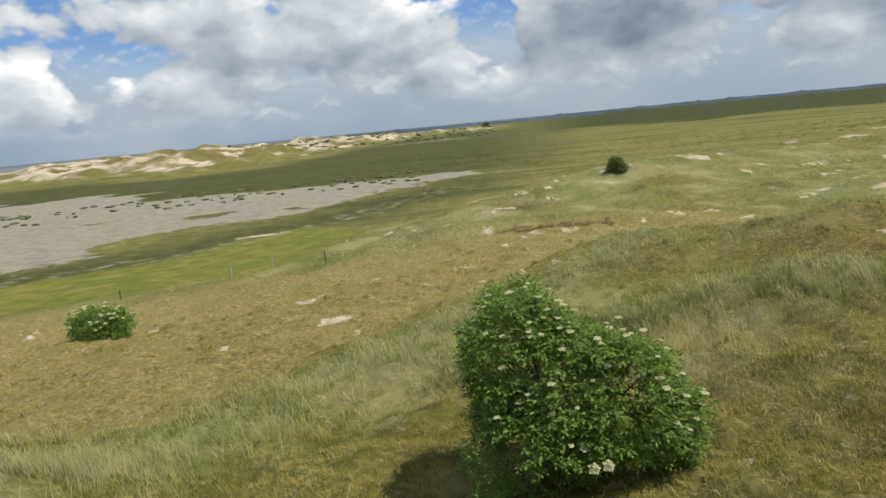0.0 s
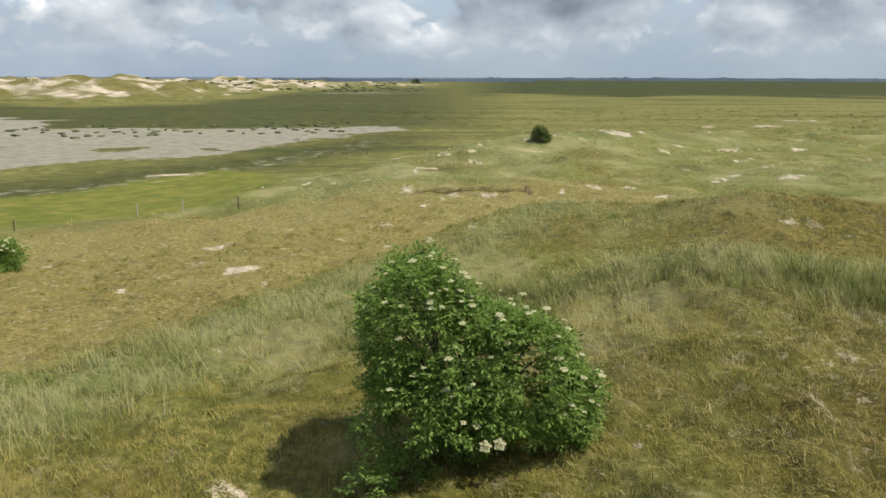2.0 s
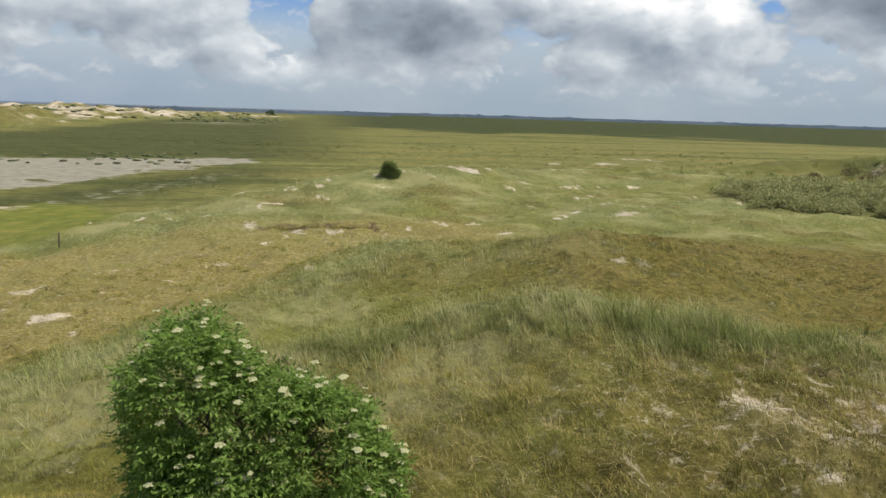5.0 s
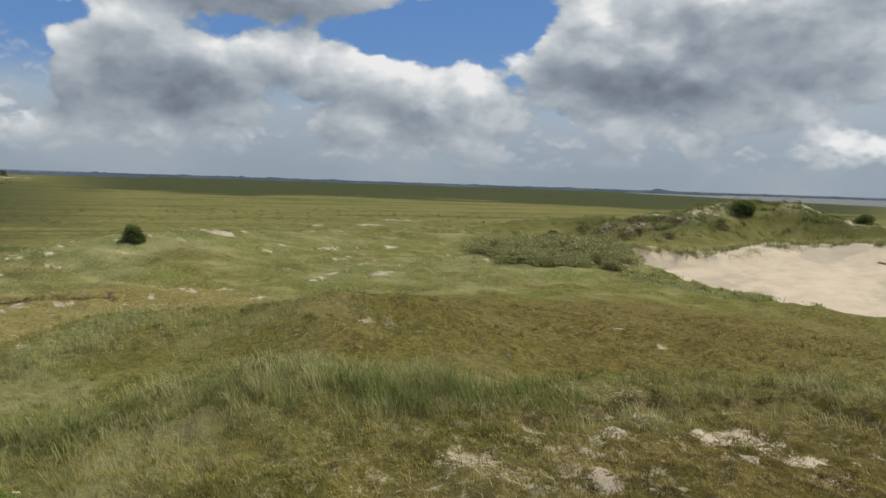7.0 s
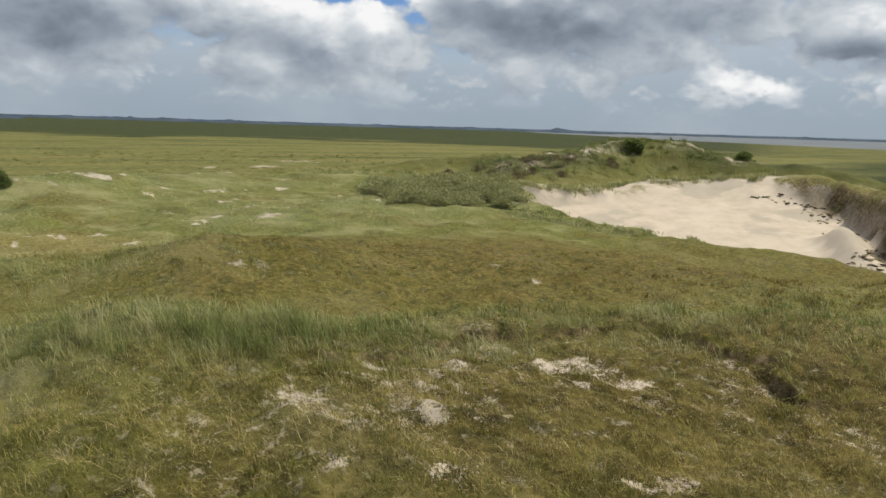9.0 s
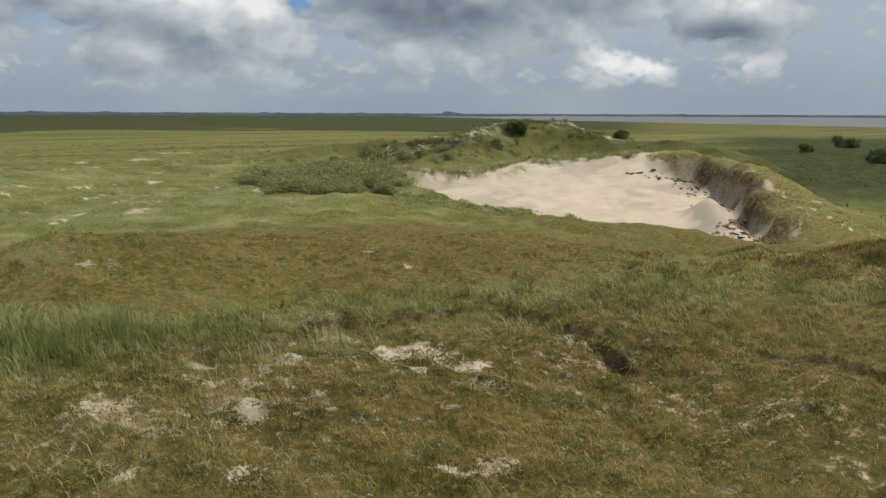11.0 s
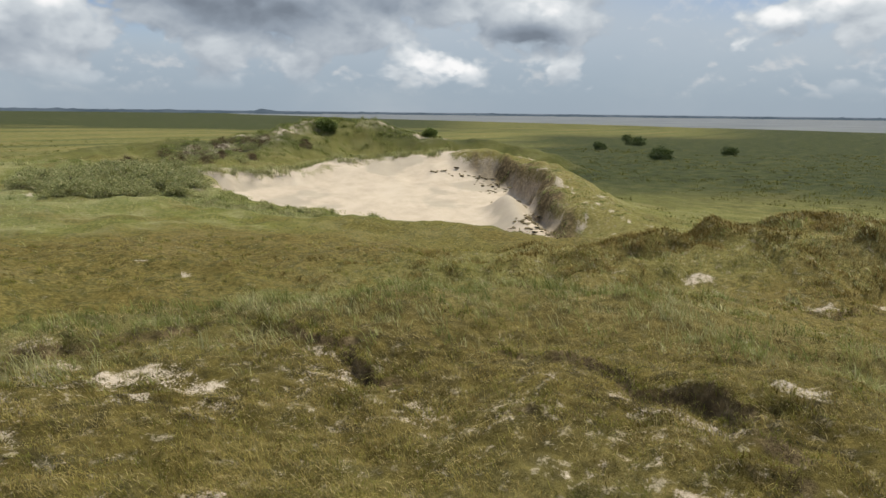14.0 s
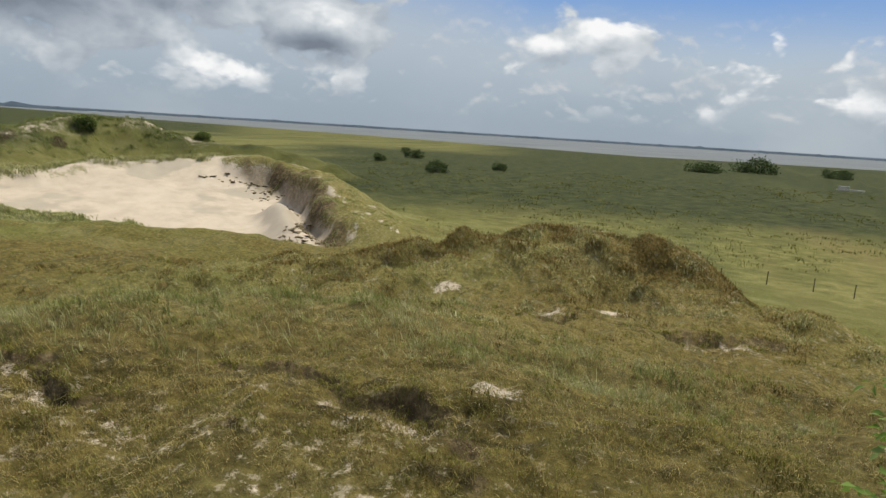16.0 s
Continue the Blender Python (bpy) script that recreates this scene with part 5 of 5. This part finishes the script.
# ---- slumped turf on the blowout's steep side ----
def turf_clods():
    rng = random.Random(12)
    meshes = []
    for k in range(4):
        bm = bmesh.new()
        bmesh.ops.create_icosphere(bm, subdivisions=2, radius=1.0)
        for v in bm.verts:
            n = noise.noise(v.co * 1.7 + Vector((k * 7, 0, 0))) * 0.55 + noise.noise(v.co * 4 + Vector((0, k * 5, 0))) * 0.2
            v.co = Vector((v.co.x, v.co.y * 0.75, v.co.z * 0.42)) * (1 + n)
        me = bpy.data.meshes.new("turf_clod")
        bm.to_mesh(me)
        bm.free()
        me.materials.append(CLOD)
        meshes.append(me)
    tri = [Vector((62.8, 34.2)), Vector((74.5, 36.4)), Vector((64.6, 28.4))]
    for i in range(190):
        if i < 120:
            a, b = rng.random(), rng.random()
            if a + b > 1:
                a, b = 1 - a, 1 - b
            p = tri[0] + (tri[1] - tri[0]) * a + (tri[2] - tri[0]) * b
            size = rng.uniform(0.15, 0.5)
        else:
            rim = [(77, 37.8), (83, 43), (86.8, 48.5), (87, 54)]
            s = rng.random() * 3
            j = min(int(s), 2)
            p = Vector(rim[j]).lerp(Vector(rim[j + 1]), s - j) + Vector((-1, 0.7)) * rng.random() ** 1.5 * 3.2
            size = rng.uniform(0.18, 0.5)
        ob = tagged(new("turf_clod", meshes[i % 4]), "slumped dark clod of turf and roots on sand", "turf clod", "turf clods in the blowout")
        ob.matrix_basis = pose(p.x, p.y, float(ground_z(p.x, p.y)[0]) - 0.05, rng.uniform(-12, 12), rng.uniform(-12, 12), rng.gauss(35, 25)) @ Matrix.Diagonal((size * 1.6, size * 0.8, size * 0.38, 1))


CLOD = plain_material("turf_clod", (0.085, 0.064, 0.036), (0.23, 0.175, 0.09), 3.0, 0.95, 0.8)
turf_clods()


# ---- water and far shores ----
def water_material():
    m, add, link = material("tidal_water")
    pos = add("ShaderNodeTexCoord").outputs["Object"]
    n = noise_of(add, link, pos, 0.01, 6, 0.6)
    bsdf = add("ShaderNodeBsdfPrincipled", Roughness=0.9)
    bsdf.inputs["Specular IOR Level"].default_value = 0.15
    link(ramp_of(add, link, n, [(0.35, (0.135, 0.145, 0.155)), (0.65, (0.19, 0.195, 0.20))]), bsdf.inputs["Base Color"])
    bump = add("ShaderNodeBump", Strength=0.5, Distance=0.3)
    link(noise_of(add, link, pos, 0.4, 4), bump.inputs["Height"])
    link(bump.outputs[0], bsdf.inputs["Normal"])
    link(bsdf.outputs[0], add("ShaderNodeOutputMaterial").inputs["Surface"])
    return m


def water(name, az0, az1, label):
    bm = bmesh.new()
    a = [radians(az0 + (az1 - az0) * i / 40) for i in range(41)]
    inner = [bm.verts.new((600 * math.sin(t), 600 * math.cos(t), -0.35)) for t in a]
    outer = [bm.verts.new((4700 * math.sin(t), 4700 * math.cos(t), -0.35)) for t in a]
    for i in range(40):
        bm.faces.new((inner[i], inner[i + 1], outer[i + 1], outer[i]))
    bmesh.ops.recalc_face_normals(bm, faces=bm.faces)
    if bm.faces[:][0].normal.z < 0:
        bmesh.ops.reverse_faces(bm, faces=bm.faces[:])
    me = bpy.data.meshes.new(name)
    bm.to_mesh(me)
    bm.free()
    me.materials.append(WATER)
    return tagged(new(name, me), label, "water", kind="structure")


WATER = water_material()
water("water_tidal", 30, 200, "grey tidal water beyond the salt marsh")
water("water_sea", -160, -19, "dark sea beyond the beach")


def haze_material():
    """Land so far off that the air's haze is put in as its own glow."""
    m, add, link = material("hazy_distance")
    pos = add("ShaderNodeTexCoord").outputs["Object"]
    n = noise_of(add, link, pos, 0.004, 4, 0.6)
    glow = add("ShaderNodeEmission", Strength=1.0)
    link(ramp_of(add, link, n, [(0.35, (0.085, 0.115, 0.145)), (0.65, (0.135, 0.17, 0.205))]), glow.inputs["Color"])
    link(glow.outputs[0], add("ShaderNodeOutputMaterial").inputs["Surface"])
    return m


def blobs(name, places, mat, label, category, seed):
    """Many small uneven clumps of wood or shrub in one mesh."""
    rng = np.random.default_rng(seed)
    bm = bmesh.new()
    bmesh.ops.create_icosphere(bm, subdivisions=1, radius=1.0)
    unit = np.array([v.co[:] for v in bm.verts])
    tri = np.array([[v.index for v in f.verts] for f in bm.faces])
    bm.free()
    v, f = [], []
    for i, (x, y, w, h) in enumerate(places):
        u = unit * (1 + 0.35 * rng.normal(size=(len(unit), 1))) * np.array([w, w, h])
        v.append(u + np.array([x, y, float(ground_z(x, y)[0]) + h * 0.45]))
        f.append(tri + i * len(unit))
    me = mesh_from(name, np.concatenate(v), None, np.concatenate(f))
    me.materials.append(mat)
    return tagged(new(name, me), label, category, kind="stuff")


def far_places(rng, n, az0, az1, r0, r1, w, h):
    out = []
    for _ in range(n):
        a, r = radians(rng.uniform(az0, az1)), rng.uniform(r0, r1)
        k = 0.75 + 1.0 * noise.noise(Vector((math.degrees(a) * 0.45, r * 0.001, 3.0))) ** 2 + rng.uniform(0, 0.35)
        out.append((r * math.sin(a), r * math.cos(a), w * rng.uniform(0.6, 1.5), h * k))
    return out


HAZE_WOOD = haze_material()
FAR_SHRUB = plain_material("far_shrub", (0.09, 0.10, 0.05), (0.16, 0.17, 0.085), 0.3, 0.95, 0.0)
rng = random.Random(77)
blobs("far_woods", far_places(rng, 420, -14, 6, 2300, 2900, 22, 5) + far_places(rng, 700, 4, 46, 3500, 4100, 60, 6.5), HAZE_WOOD, "low dark woods along the horizon", "woods", 1)
blobs("far_shore", [(x, y, w, h) for x, y, w, h in far_places(rng, 900, 40, 112, 4300, 4550, 60, 6)], HAZE_WOOD, "thin dark wooded shore across the water", "shore", 2)
blobs("dune_shrubs", far_places(rng, 300, -31, -2, 640, 1250, 2.6, 1.0) + far_places(rng, 110, -38, -8, 172, 215, 0.7, 0.3), FAR_SHRUB, "dark low shrubs on the far sandy dunes", "shrubs", 3)


# ---- pale trough on the marsh ----
def trough(x, y):
    top = tagged(new("feed_trough"), "pale bleached wooden trough on the marsh", "trough")
    for name, size, at_ in (("tray", (9.0, 1.6, 0.5), (0, 0, 0.5)), ("rack", (3.6, 1.2, 0.9), (-2.2, 0, 1.3))):
        bm = bmesh.new()
        bmesh.ops.create_cube(bm, size=1.0, matrix=Matrix.Translation(at_) @ Matrix.Diagonal((*size, 1)))
        bmesh.ops.bevel(bm, geom=bm.edges[:], offset=0.06, segments=1, affect="EDGES")
        part(name, bm, PALE_WOOD, top)
    for lx in (-3.8, 0, 3.8):
        bm = bmesh.new()
        tube(bm, [Vector((lx, 0, -0.2)), Vector((lx, 0, 0.3))], [0.12, 0.1], 8)
        part("leg", bm, PALE_WOOD, top)
    top.matrix_basis = pose(x, y, float(ground_z(x, y)[0]), 0, 0, -100)


trough(301.7, -53.7)
